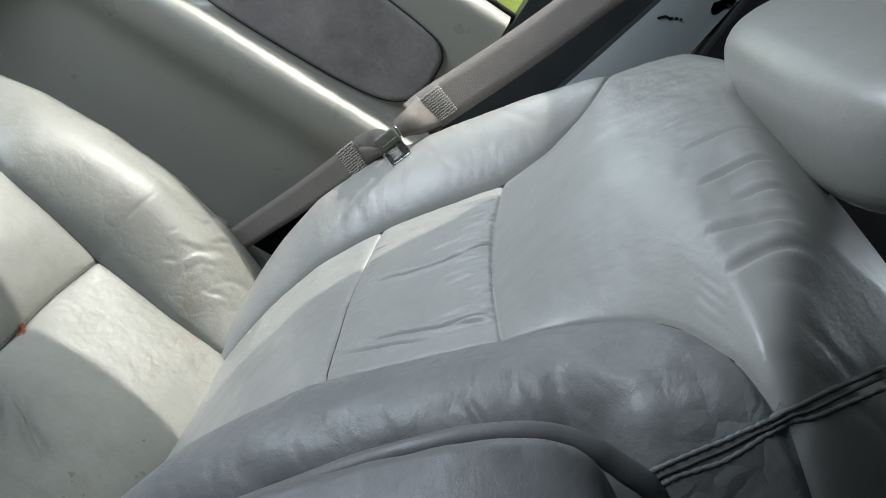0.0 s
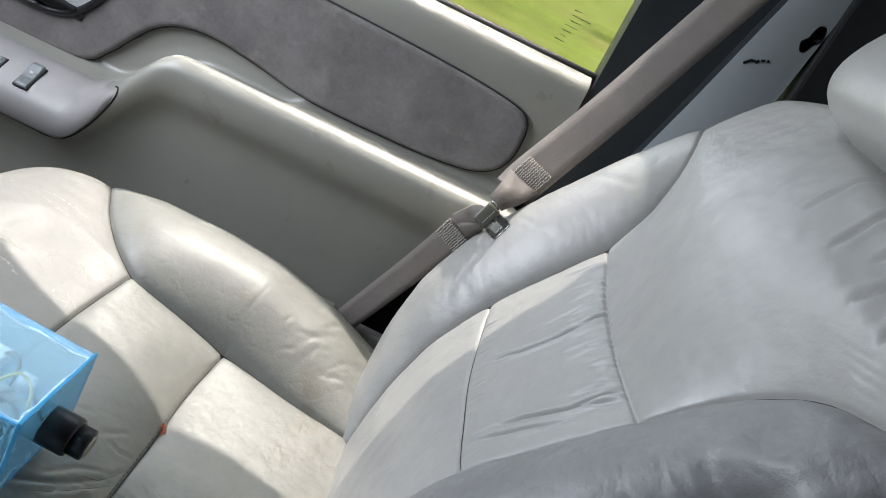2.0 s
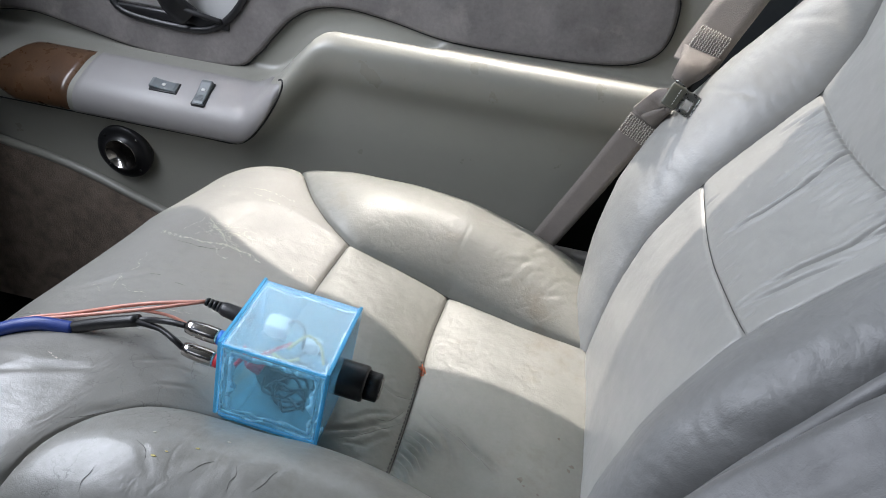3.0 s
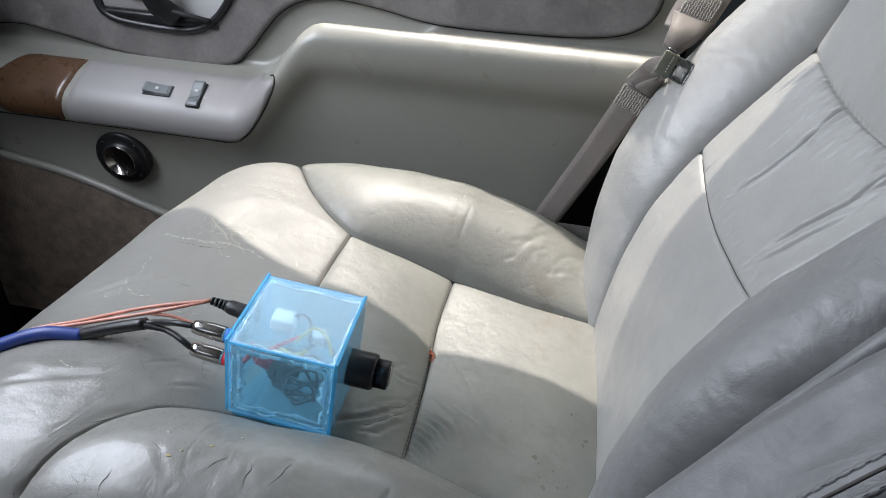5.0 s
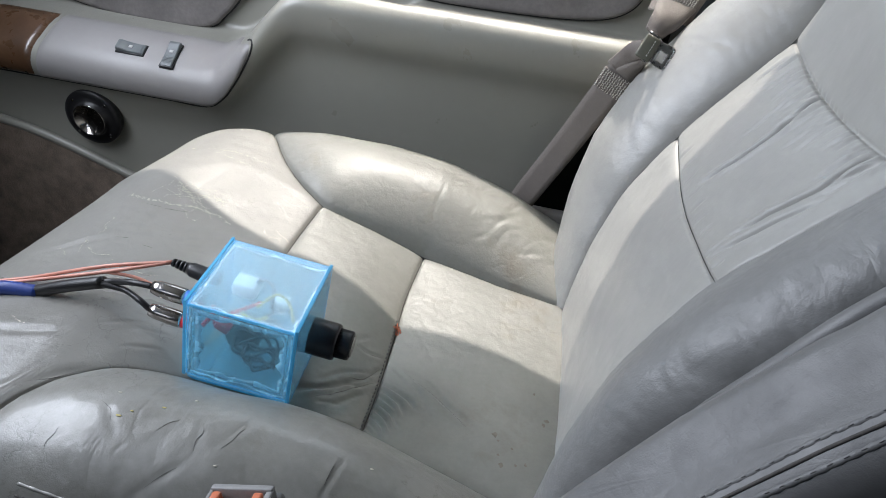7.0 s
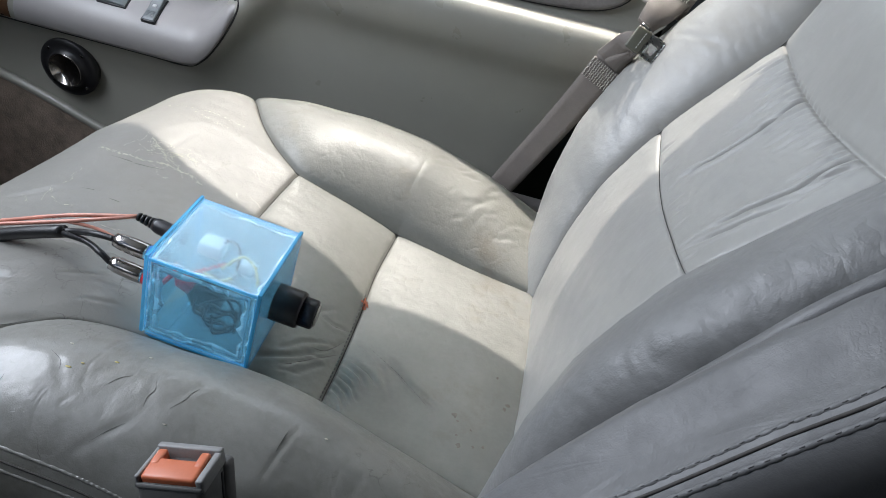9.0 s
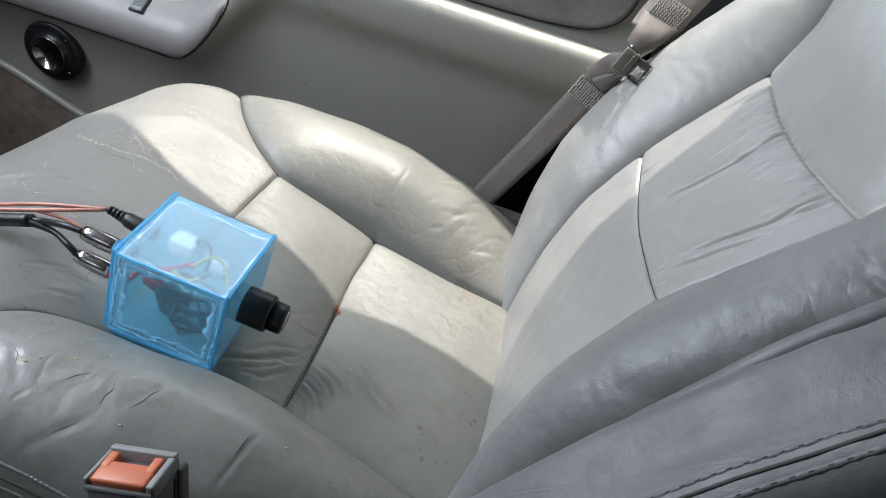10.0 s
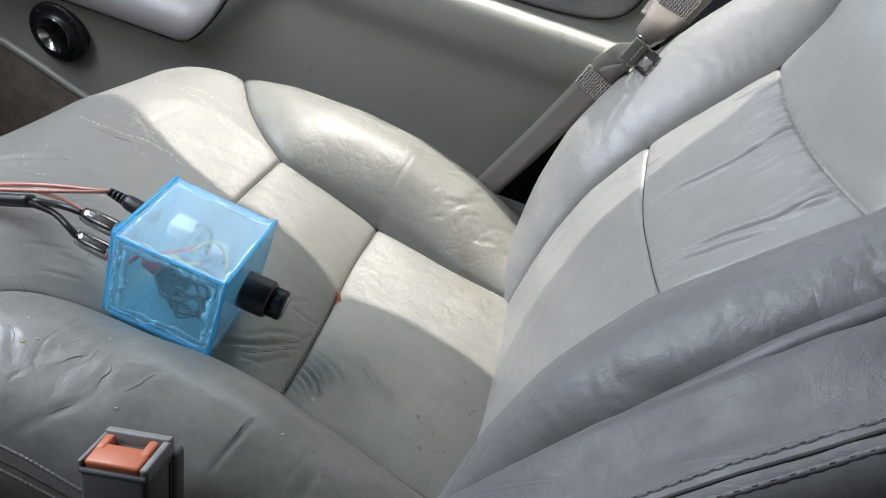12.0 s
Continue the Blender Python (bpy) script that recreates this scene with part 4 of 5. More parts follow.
random.seed(17)
bm = bmesh.new()
for k in range(14):
    y0 = 0.544 + random.uniform(-0.007, 0.007)
    x0 = -0.1735 + random.uniform(-0.003, 0.003)
    z0 = float(cushion_surface(np.array([x0]), np.array([y0]))[0]) + 0.001
    tube([(x0, y0, z0), (x0 + random.uniform(-0.002, 0.002), y0 + random.uniform(-0.003, 0.003), z0 + 0.0015), (x0 + random.uniform(-0.004, 0.004), y0 + random.uniform(-0.004, 0.004), z0)], 0.0006, 4, 3, bm=bm)
part("frayed_thread", bm, rust_thread, cushion_parts[1], "frayed rust-red thread in the seam")
p = np.array(rear_seam)
p = p[p[:, 1] < 0.56]
part("stitching", stitches([(x - 0.002, y, h + 0.0006) for (x, y), h in zip(p, cushion_surface(p[:, 0] - 0.002, p[:, 1]))], 0.006, 0.003, 0.0007, Vector((0, 0, 1))), thread, cushion_parts[2], "dark loose stitching")

# the backrest: s runs up the back, h stands off it
FOOT = Vector((0.089, 0.0, 0.637))
UP = Vector((0.5708, 0.0, 0.8211))
OUT = Vector((-0.8211, 0.0, 0.5708))


def on_back(s, y, h):
    return FOOT + UP * s + OUT * h + Vector((0, y, 0))


SS = [-0.32, -0.22, -0.1, 0.0, 0.143, 0.2, 0.25, 0.279, 0.31, 0.44]
back_far = curve_1d(SS, [0.63, 0.655, 0.69, 0.70, 0.705, 0.718, 0.744, 0.773, 0.86, 1.2])
back_near = curve_1d([-0.32, -0.22, -0.1, 0.0, 0.143, 0.20, 0.245, 0.270, 0.283, 0.293, 0.315, 0.44], [0.37, 0.385, 0.410, 0.420, 0.402, 0.388, 0.358, 0.318, 0.274, 0.235, 0.1, -0.5])
back_mid = curve_1d([-0.32, -0.26, -0.22, -0.15, -0.08, 0.0, 0.143, 0.20, 0.26, 0.32, 0.44], [-0.13, -0.085, -0.058, -0.026, -0.006, 0.004, 0.004, 0.032, 0.048, 0.050, 0.045])
LOW_S, LOW_H = [-0.32, -0.26, -0.22, -0.15, -0.08, 0.0, 0.143], [-0.124, -0.079, -0.052, -0.020, 0.0, 0.010, 0.009]
far_h = curve_1d(LOW_S + [0.20, 0.25, 0.279, 0.44], LOW_H + [0.020, 0.040, 0.053, 0.040])
near_h = curve_1d(LOW_S + [0.20, 0.245, 0.283, 0.44], LOW_H + [0.012, 0.018, 0.020, -0.01])
back_crest = curve_1d([-0.32, -0.22, -0.15, -0.08, 0.0, 0.1, 0.2, 0.28, 0.44], [-0.09, -0.03, 0.015, 0.046, 0.060, 0.064, 0.062, 0.055, 0.045])
seam_s = np.linspace(-0.28, 0.325, 60)
b_far = list(zip(seam_s, back_far(seam_s)))
b_near = list(zip(seam_s, back_near(seam_s)))
b_low = flat_spline([(0.0, 0.70), (-0.012, 0.62), (-0.014, 0.55), (-0.008, 0.48), (0.0, 0.420)])
b_high = flat_spline([(0.143, 0.705), (0.134, 0.63), (0.131, 0.56), (0.134, 0.49), (0.143, 0.402)])
low_s = lambda y: np.interp(y, [p[1] for p in b_low][::-1], [p[0] for p in b_low][::-1])
high_s = lambda y: np.interp(y, [p[1] for p in b_high][::-1], [p[0] for p in b_high][::-1])
b_side = [(0.226, 0.2495), (0.252, 0.2520), (0.279, 0.2560), (0.303, 0.276), (0.348, 0.317)]
BACK_CREASES = [([(0.005, 0.576), (0.05, 0.567), (0.09, 0.565), (0.135, 0.574)], 0.0022, 0.0056), ([(0.02, 0.464), (0.06, 0.455), (0.14, 0.432)], 0.0023, 0.0042), ([(0.0, 0.455), (0.06, 0.440), (0.10, 0.428)], 0.0020, 0.0028), ([(0.06, 0.600), (0.135, 0.606)], 0.002, 0.002),
                ([(0.08, 0.575), (0.13, 0.572)], 0.0022, 0.002), ([(0.09, 0.555), (0.13, 0.553)], 0.0022, 0.002), ([(0.085, 0.535), (0.13, 0.533)], 0.0022, 0.002),
                ([(0.09, 0.462), (0.135, 0.46)], 0.0022, 0.002), ([(0.095, 0.447), (0.138, 0.446)], 0.0022, 0.002), ([(0.09, 0.52), (0.13, 0.519)], 0.002, 0.0016),
                ([(0.300, 0.57), (0.352, 0.575)], 0.003, 0.0016), ([(0.304, 0.512), (0.358, 0.518)], 0.0028, 0.0028), ([(0.299, 0.447), (0.352, 0.463)], 0.0028, 0.0030),
                ([(0.313, 0.414), (0.348, 0.420)], 0.0028, 0.0026), ([(0.286, 0.387), (0.340, 0.382)], 0.003, 0.0032), ([(0.286, 0.346), (0.338, 0.363)], 0.003, 0.0030), ([(0.255, 0.306), (0.268, 0.325), (0.285, 0.344)], 0.005, 0.0014),
                ([(0.30, 0.33), (0.33, 0.335)], 0.004, 0.0008), ([(0.31, 0.31), (0.335, 0.30)], 0.004, 0.0008), ([(-0.030, 0.326), (0.0, 0.308), (0.036, 0.296)], 0.006, 0.0017),
                ([(0.045, 0.315), (0.115, 0.299), (0.18, 0.294), (0.222, 0.285), (0.262, 0.282)], 0.006, 0.0032), ([(0.0, 0.335), (0.05, 0.322), (0.09, 0.325)], 0.006, 0.0012),
                ([(0.06, 0.78), (0.10, 0.72)], 0.003, 0.0007), ([(-0.03, 0.80), (0.02, 0.74)], 0.003, 0.0007), ([(0.16, 0.79), (0.20, 0.74)], 0.004, 0.0009),
                ([(-0.037, 0.330), (-0.036, 0.312), (-0.030, 0.296)], 0.0026, 0.0012), ([(-0.080, 0.322), (-0.063, 0.294)], 0.0024, 0.0010),
                ([(0.082, 0.322), (0.090, 0.300)], 0.0024, 0.0008), ([(-0.068, 0.324), (-0.050, 0.294)], 0.0024, 0.0009), ([(-0.165, 0.332), (-0.150, 0.300)], 0.0024, 0.0009), ([(-0.125, 0.325), (-0.108, 0.296)], 0.0024, 0.0008),
                ([(0.165, 0.330), (0.172, 0.300)], 0.0024, 0.0008), ([(0.02, 0.325), (0.035, 0.30)], 0.0024, 0.0008), ([(0.13, 0.325), (0.145, 0.298)], 0.003, 0.002)]

random.seed(53)
for k in range(22):
    y0, run = 0.432 + 0.0118 * k + random.uniform(-0.003, 0.003), random.uniform(0.018, 0.05)
    BACK_CREASES.append(([(0.136, y0), (0.136 - run * 0.5, y0 + random.uniform(-0.001, 0.002)), (0.136 - run, y0 + random.uniform(0.0, 0.006))], random.uniform(0.0017, 0.0024), random.uniform(0.0008, 0.0022)))
for k in range(9):
    y0, run = 0.438 + 0.027 * k + random.uniform(-0.005, 0.005), random.uniform(0.010, 0.026)
    BACK_CREASES.append(([(-0.006, y0), (-0.006 + run, y0 + random.uniform(-0.004, 0.002))], random.uniform(0.0016, 0.0022), random.uniform(0.0006, 0.0014)))
random.seed(41)
for k in range(46):
    s0, y0, run, turn = random.uniform(-0.16, 0.25), random.uniform(0.318, 0.362), random.uniform(0.010, 0.030), random.uniform(-0.5, 0.5)
    BACK_CREASES.append(([(s0, y0), (s0 + run * math.cos(turn), y0 + run * math.sin(turn))], random.uniform(0.0014, 0.0020), random.uniform(0.0002, 0.0005)))


edge_near = lambda s: 0.245 + 0.043 * (1 - smooth_step(0.18, 0.225, s))
edge_far = lambda s: np.interp(s, [-0.28, -0.2, -0.1, 0.0], [0.806, 0.822, 0.845, 0.866])


def back_surface(s, y):
    """How far the backrest's front stands off its plane."""
    yf, yn = np.minimum(back_far(s), 0.874), np.maximum(back_near(s), 0.246)
    base, sf, sn = back_mid(s), far_h(s), near_h(s)
    mid, half = (yf + yn) / 2, np.maximum((yf - yn) / 2, 0.05)
    side_h = np.where(y > mid, sf, sn)
    z = base - (base - side_h) * np.clip(np.abs(y - mid) / half, 0, 1) ** 2.4
    for q, seam_h, lift, grow, top in (((y - yf) / np.maximum(edge_far(s) - yf, 0.02), sf, 1.0, 0.75, 0.55), ((yn - y) / np.maximum(yn - edge_near(s), 0.02), sn, np.interp(s, [-0.28, -0.05, 0.06, 0.16, 0.30], [0.80, 0.76, 0.62, 0.50, 0.50]), 1.0, 0.72)):
        z = np.where(q > 0, seam_h + np.maximum(back_crest(s) * lift - seam_h, 0) * np.sin(np.pi / 2 * np.clip(q / top, 0, 1)) ** grow, z)
    for line, dep in ((b_far, 1.0), (b_near, 1.0), (b_low, 1.0), (b_high, 1.0), (b_side, 0.8)):
        d = dist_to_line(s, y, line)
        z = z - dep * (0.0020 * np.exp(-(d / 0.0017) ** 2) + 0.0030 * np.exp(-d / 0.008))
    u, v = (s - 0.065) / 0.345, (y - 0.56) / 0.315
    z = z - ellipse_drop((1 - u) * 0.345, 0.035, 0.03) - ellipse_drop(edge_far(s) - y, 0.075, 0.085) - ellipse_drop(y - edge_near(s), 0.052, 0.108) - ellipse_drop((1 + u) * 0.345, 0.04, 0.04)
    over = s - np.interp(y, [0.25, 0.287, 0.322, 0.378, 0.428, 0.507, 0.62, 0.70], [0.295, 0.300, 0.315, 0.338, 0.346, 0.356, 0.368, 0.42])
    z = z + 0.0018 * np.exp(-((over + 0.010) / 0.014) ** 2) * smooth_step(0.62, 0.50, y)
    z = z - 1.7 * 0.006 * np.log1p(np.exp(np.clip(over / 0.006, -30, 30)))
    z = z + 0.0010 * fbm(s, y, 12, 7.0) + 0.0005 * fbm(s * 1.8, y, 42, 9.0)
    for line, w, dep in BACK_CREASES:
        z = z + crease(s, y, line, w, dep)
    return z


def back_warp(s, y):
    """Rounds the backrest's shoulders."""
    u, v = (s - 0.065) / 0.345, (y - 0.56) / 0.315
    s2 = 0.065 + 0.345 * u * (1 - np.where(v < 0, 0.10, 0.20) * np.abs(v) ** 4 * np.abs(u) ** 3 * (u > 0))
    y2 = 0.56 + 0.315 * v * (1 - 0.10 * np.abs(u) ** 6 * np.abs(v) ** 2)
    return s2, y2


def backrest(a, b, down):
    third = 1 / 3
    y_nom = np.interp(b, [-third, third], [0.424, 0.70])
    lerp3 = lambda t, p0, p1, p2, p3: np.where(t < -third, p0 + (p1 - p0) * (t + 1) * 1.5, np.where(t < third, p1 + (p2 - p1) * (t + third) * 1.5, p2 + (p3 - p2) * (t - third) * 1.5))
    s = lerp3(a, -0.28, low_s(y_nom), high_s(y_nom), 0.41)
    y = lerp3(b, edge_near(s), np.maximum(back_near(s), edge_near(s) + 0.027), np.minimum(back_far(s), edge_far(s) - 0.027), edge_far(s))
    z = back_surface(s, y) - down
    s2, y2 = back_warp(s, y)
    side = np.clip(1 - (y - edge_near(s)) / 0.06, 0, 1)
    y2 = y2 - 0.008 * np.sin(np.pi * side ** 1.3) * (1 - smooth_step(0.16, 0.215, s))
    return np.stack([FOOT.x + UP.x * s2 + OUT.x * z, y2, FOOT.z + UP.z * s2 + OUT.z * z], -1), s


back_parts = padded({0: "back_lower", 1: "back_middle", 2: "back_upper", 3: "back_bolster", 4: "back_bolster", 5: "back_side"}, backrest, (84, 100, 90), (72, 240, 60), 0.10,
                    {0: leather, 1: leather_mid, 2: leather, 3: leather, 4: leather_back, 5: side_shade}, seat,
                    {1: "gathered leather middle panel", 5: "backrest side with its shade in the colour",
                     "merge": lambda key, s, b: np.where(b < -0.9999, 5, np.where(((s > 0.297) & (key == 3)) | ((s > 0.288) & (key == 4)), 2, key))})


def seam_cord(points, surface, lift, radius=0.0011):
    """A dark sewn seam that follows the leather."""
    p = np.array(points)
    z = surface(p[:, 0], p[:, 1]) + lift
    return p, z


for ln, host in ((far_seam[3:58], 3), (near_seam[3:58], 4), (front_seam, 1), (rear_seam, 2)):
    p, z = seam_cord(ln, cushion_surface, 0.0005)
    part("seam", tube([(x, y, h) for (x, y), h in list(zip(p, z))[::2]], 0.0006, 6, 3), seam_dark, cushion_parts[host], "dark sewn seam")
for ln, host in ((b_far[:52], 3), (b_near[:56], 4), (b_low, 0)):
    p, z = seam_cord(ln, back_surface, 0.0006)
    p = np.stack(back_warp(p[:, 0], p[:, 1]), -1)
    part("seam", tube([on_back(s, y, h) for (s, y), h in list(zip(p, z))[::2]], 0.00040, 6, 3), seam_dark, back_parts[host], "dark sewn seam")


def superblob(m, rx, ry, rz, e1=0.55, e2=0.55, nu=40, nv=24):
    """A rounded cushion shape."""
    f = lambda c, e: math.copysign(abs(c) ** e, c)
    bm = bmesh.new()
    rings = []
    for j in range(1, nv):
        ph = -math.pi / 2 + math.pi * j / nv
        rings.append([bm.verts.new((rx * f(math.cos(ph), e1) * f(math.cos(2 * math.pi * i / nu), e2), ry * f(math.cos(ph), e1) * f(math.sin(2 * math.pi * i / nu), e2), rz * f(math.sin(ph), e1))) for i in range(nu)])
    lo, hi = bm.verts.new((0, 0, -rz)), bm.verts.new((0, 0, rz))
    for r, s in zip(rings, rings[1:]):
        for i in range(nu):
            bm.faces.new((r[i], r[(i + 1) % nu], s[(i + 1) % nu], s[i]))
    for i in range(nu):
        bm.faces.new((lo, rings[0][(i + 1) % nu], rings[0][i]))
        bm.faces.new((hi, rings[-1][i], rings[-1][(i + 1) % nu]))
    bm.transform(m)
    return bm


frame_m = Matrix(((UP.x, 0, OUT.x, 0), (0, 1, 0, 0), (UP.z, 0, OUT.z, 0), (0, 0, 0, 1)))
at_back = lambda s, y, h: Matrix.Translation(on_back(s, y, h)) @ frame_m
headrest = part("headrest", superblob(at_back(0.478, 0.560, 0.035), 0.105, 0.176, 0.062, 0.6, 0.55), leather, seat, "padded grey leather headrest")
for y in (0.49, 0.62):
    part("headrest_post", tube([on_back(0.33, y, -0.01), on_back(0.37, y, -0.01), on_back(0.42, y, 0.0)], 0.006, 10), chrome, headrest, "steel headrest post")
arm_bm = superblob(at_back(-0.005, 0.203, 0.002), 0.207, 0.037, 0.064, 0.5, 0.3, 120, 72)
for v in arm_bm.verts:
    if v.co.y > 0.203:
        v.co += OUT * 0.008 * min(1.0, (v.co.y - 0.203) / 0.02)
        low = min(1.0, max(0.0, (-0.01 - (v.co - FOOT).dot(UP)) / 0.13))
        v.co.y += (v.co.y - 0.203) * (0.17 - 0.40 * low)
        v.co -= OUT * 0.006 * low * min(1.0, (v.co.y - 0.203) / 0.02)
arm_bm.normal_update()
for v in arm_bm.verts:
    v.co += v.normal * (0.0016 * noise.fractal(v.co * 16, 1.0, 2.0, 3) + 0.0005 * noise.fractal(v.co * 70, 1.0, 2.0, 3))
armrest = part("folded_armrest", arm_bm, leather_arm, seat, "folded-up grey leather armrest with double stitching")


def arm_edge(s, dy):
    return on_back(s, 0.203 - dy, 0.0025 + 0.064 * (1 - (dy / 0.037) ** 4) ** 0.25)


def surface_of(*obs):
    verts, polys = [], []
    for ob in obs:
        base = len(verts)
        verts += [v.co.copy() for v in ob.data.vertices]
        polys += [[base + i for i in p.vertices] for p in ob.data.polygons]
    return BVHTree.FromPolygons(verts, polys)


def double_seam(line, off_a, off_b, host, towards, skin, skin_mat):
    """A dark fold with a puckered, stitched welt on either side."""
    lay = lambda off: [skin.find_nearest(q)[0] for q in spline(line(off), 8)][::2]
    mid = lay(0)
    part("fold", tube(mid, 0.0009, 8, 8), seam_dark, host, "dark fold between the stitches")
    length = sum((Vector(b) - Vector(a)).length for a, b in zip(mid, mid[1:]))
    count = length / 0.0072
    for off in (off_a, off_b):
        row = [Vector(q) - towards * 0.0010 for q in lay(off)]
        welt = part("welt", tube(row, 0.0017, 10, max(3, int(count * 9 / (len(row) - 1))), taper=lambda k: 1 + 0.09 * math.cos(2 * math.pi * k * count)), skin_mat, host, "puckered leather beside the seam")
        part("stitching", stitches([Vector(q) + towards * 0.00145 for q in row], 0.0072, 0.0024, 0.0003, towards), thread, welt, "grey double stitching")


ARM_S = (-0.16, -0.09, -0.03, 0.03, 0.09, 0.15)
double_seam(lambda off: [arm_edge(s, 0.0215 + off) for s in ARM_S], -0.0048, 0.0050, armrest, Vector((-0.75, -0.40, 0.50)).normalized(), surface_of(armrest), leather_arm)
PIPING = ((-0.20, -0.020), (-0.15, 0.000), (-0.104, 0.018), (-0.06, 0.029), (-0.02, 0.036), (0.036, 0.042), (0.09, 0.046), (0.13, 0.045), (0.159, 0.040), (0.182, 0.030), (0.196, 0.018), (0.206, 0.004), (0.215, -0.014), (0.220, -0.06))
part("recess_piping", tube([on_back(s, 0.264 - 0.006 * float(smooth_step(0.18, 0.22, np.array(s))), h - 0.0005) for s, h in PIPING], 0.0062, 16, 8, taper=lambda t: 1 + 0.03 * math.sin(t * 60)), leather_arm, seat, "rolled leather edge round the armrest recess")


SIDE_ROWS = {1: [(0.196, 0.2490, 0.000), (0.224, 0.2515, 0.004), (0.251, 0.2545, 0.007), (0.275, 0.2590, 0.009), (0.300, 0.281, -0.002), (0.347, 0.327, -0.035)],
             0: [(0.199, 0.2480, -0.004), (0.227, 0.2505, 0.000), (0.251, 0.2525, 0.003), (0.276, 0.2575, 0.006), (0.300, 0.278, -0.005), (0.343, 0.321, -0.036)],
             -1: [(0.201, 0.2470, -0.007), (0.229, 0.2495, -0.003), (0.252, 0.2515, -0.002), (0.277, 0.2570, 0.004), (0.300, 0.276, -0.008), (0.340, 0.315, -0.038)]}


def side_row(off):
    return [on_back(*q) for q in SIDE_ROWS[off]]


double_seam(side_row, -1, 1, back_parts[2], Vector((-0.4, -0.8, 0.45)).normalized(), surface_of(back_parts[2], back_parts[4], back_parts[5]), leather_arm)
CUSHION_ROW = [(-0.38, 0.2263, 0.486), (-0.303, 0.2258, 0.480), (-0.274, 0.2240, 0.477), (-0.245, 0.2218, 0.472), (-0.20, 0.2185, 0.463)]
CUSHION_DROP = {1: (0.0, 0.0), 0: (0.0038, 0.008), -1: (0.0066, 0.0145)}
double_seam(lambda off: [(x, y - CUSHION_DROP[off][0], z - CUSHION_DROP[off][1]) for x, y, z in CUSHION_ROW], -1, 1, cushion_parts[4], Vector((0.0, -0.9, 0.43)).normalized(), surface_of(cushion_parts[0], cushion_parts[4]), leather_worn)

# ---- seat belt ----
belt = thing("seat_belt", (-0.09, 0.92, 0.36), "taupe seat belt hanging by the door, latch plate free", "seat belt")
part("lower_webbing", ribbon([(-0.088, 0.918, 0.352), (-0.066, 0.902, 0.417), (-0.016, 0.866, 0.546), (0.019, 0.824, 0.651), (0.027, 0.812, 0.672)],
                             [(-0.25, -0.85, 0.3), (-0.25, -0.85, 0.3), (-0.2, -0.9, 0.2), (-0.15, -0.9, 0.2), (-0.15, -0.9, 0.2)], 0.038), webbing, belt)
part("upper_webbing", ribbon([(0.058, 0.814, 0.735), (0.069, 0.831, 0.760), (0.120, 0.880, 0.857), (0.186, 0.930, 1.005), (0.318, 0.968, 1.33)],
                             [(-0.2, -0.9, 0.3), (-0.25, -0.9, 0.3), (-0.3, -0.9, 0.3), (-0.3, -0.9, 0.3), (-0.3, -0.9, 0.3)], 0.052), webbing, belt)
part("fold", ribbon([(0.023, 0.818, 0.664), (0.028, 0.804, 0.682), (0.031, 0.788, 0.696), (0.037, 0.780, 0.703)], [(-0.15, -0.9, 0.2), (-0.1, -0.9, 0.3), (0.0, -0.9, 0.4), (0.0, -0.9, 0.4)], 0.042, 0.006, 10, lambda t: 1 - 0.40 * t ** 0.8, 0.006), webbing, belt, "gathered webbing at the latch plate")
part("fold", ribbon([(0.024, 0.814, 0.662), (0.032, 0.798, 0.676), (0.039, 0.786, 0.688)], [(-0.1, -0.9, -0.1), (0.1, -0.9, 0.1), (0.2, -0.9, 0.2)], 0.020, 0.005, 10, lambda t: 1 - 0.5 * t, 0.004), webbing, belt, "gathered webbing at the latch plate")
part("fold", ribbon([(0.064, 0.822, 0.750), (0.056, 0.804, 0.739), (0.049, 0.794, 0.731), (0.044, 0.788, 0.722)], [(-0.25, -0.9, 0.3), (-0.2, -0.9, 0.3), (-0.1, -0.9, 0.3), (0.0, -0.9, 0.3)], 0.046, 0.006, 10, lambda t: 1 - 0.52 * t ** 0.8, 0.006), webbing, belt, "gathered webbing at the latch plate")
for ctr, nrm, along in (((0.0165, 0.824, 0.646), (-0.15, -0.9, 0.2), (0.27, -0.31, 0.91)), ((0.070, 0.829, 0.760), (-0.25, -0.9, 0.3), (0.36, 0.36, 0.86))):
    n_, d_ = Vector(nrm).normalized(), Vector(along).normalized()
    s_ = d_.cross(n_).normalized()
    n_ = s_.cross(d_)
    m = Matrix((( s_.x, d_.x, n_.x, ctr[0]), (s_.y, d_.y, n_.y, ctr[1]), (s_.z, d_.z, n_.z, ctr[2]), (0, 0, 0, 1)))
    patch = part("stitched_patch", block((0.0385, 0.030, 0.004), m @ Matrix.Translation((0, 0, 0.002)), 0.0012, 1), webbing, belt, "doubled webbing with dense pale stitching")
    bm = bmesh.new()
    random.seed(3)
    for i in range(12):
        for j in range(9):
            x0, y0 = -0.0180 + 0.0032 * i + random.uniform(-0.0006, 0.0006), -0.0142 + 0.0033 * j + random.uniform(-0.0006, 0.0006)
            tube([m @ Vector((x0, y0, 0.0042)), m @ Vector((x0 + 0.0012, y0 + 0.0015, 0.0052)), m @ Vector((x0 + random.uniform(-0.0005, 0.001), y0 + 0.003, 0.0042))], 0.00055, 4, 1, bm=bm)
    part("thread", bm, thread_light, patch, "pale zigzag thread")
wide = Vector((0.365, 0.397, 0.842)).normalized()
down = Vector((0.736, -0.357, -0.577))
down = (down - down.dot(wide) * wide).normalized()
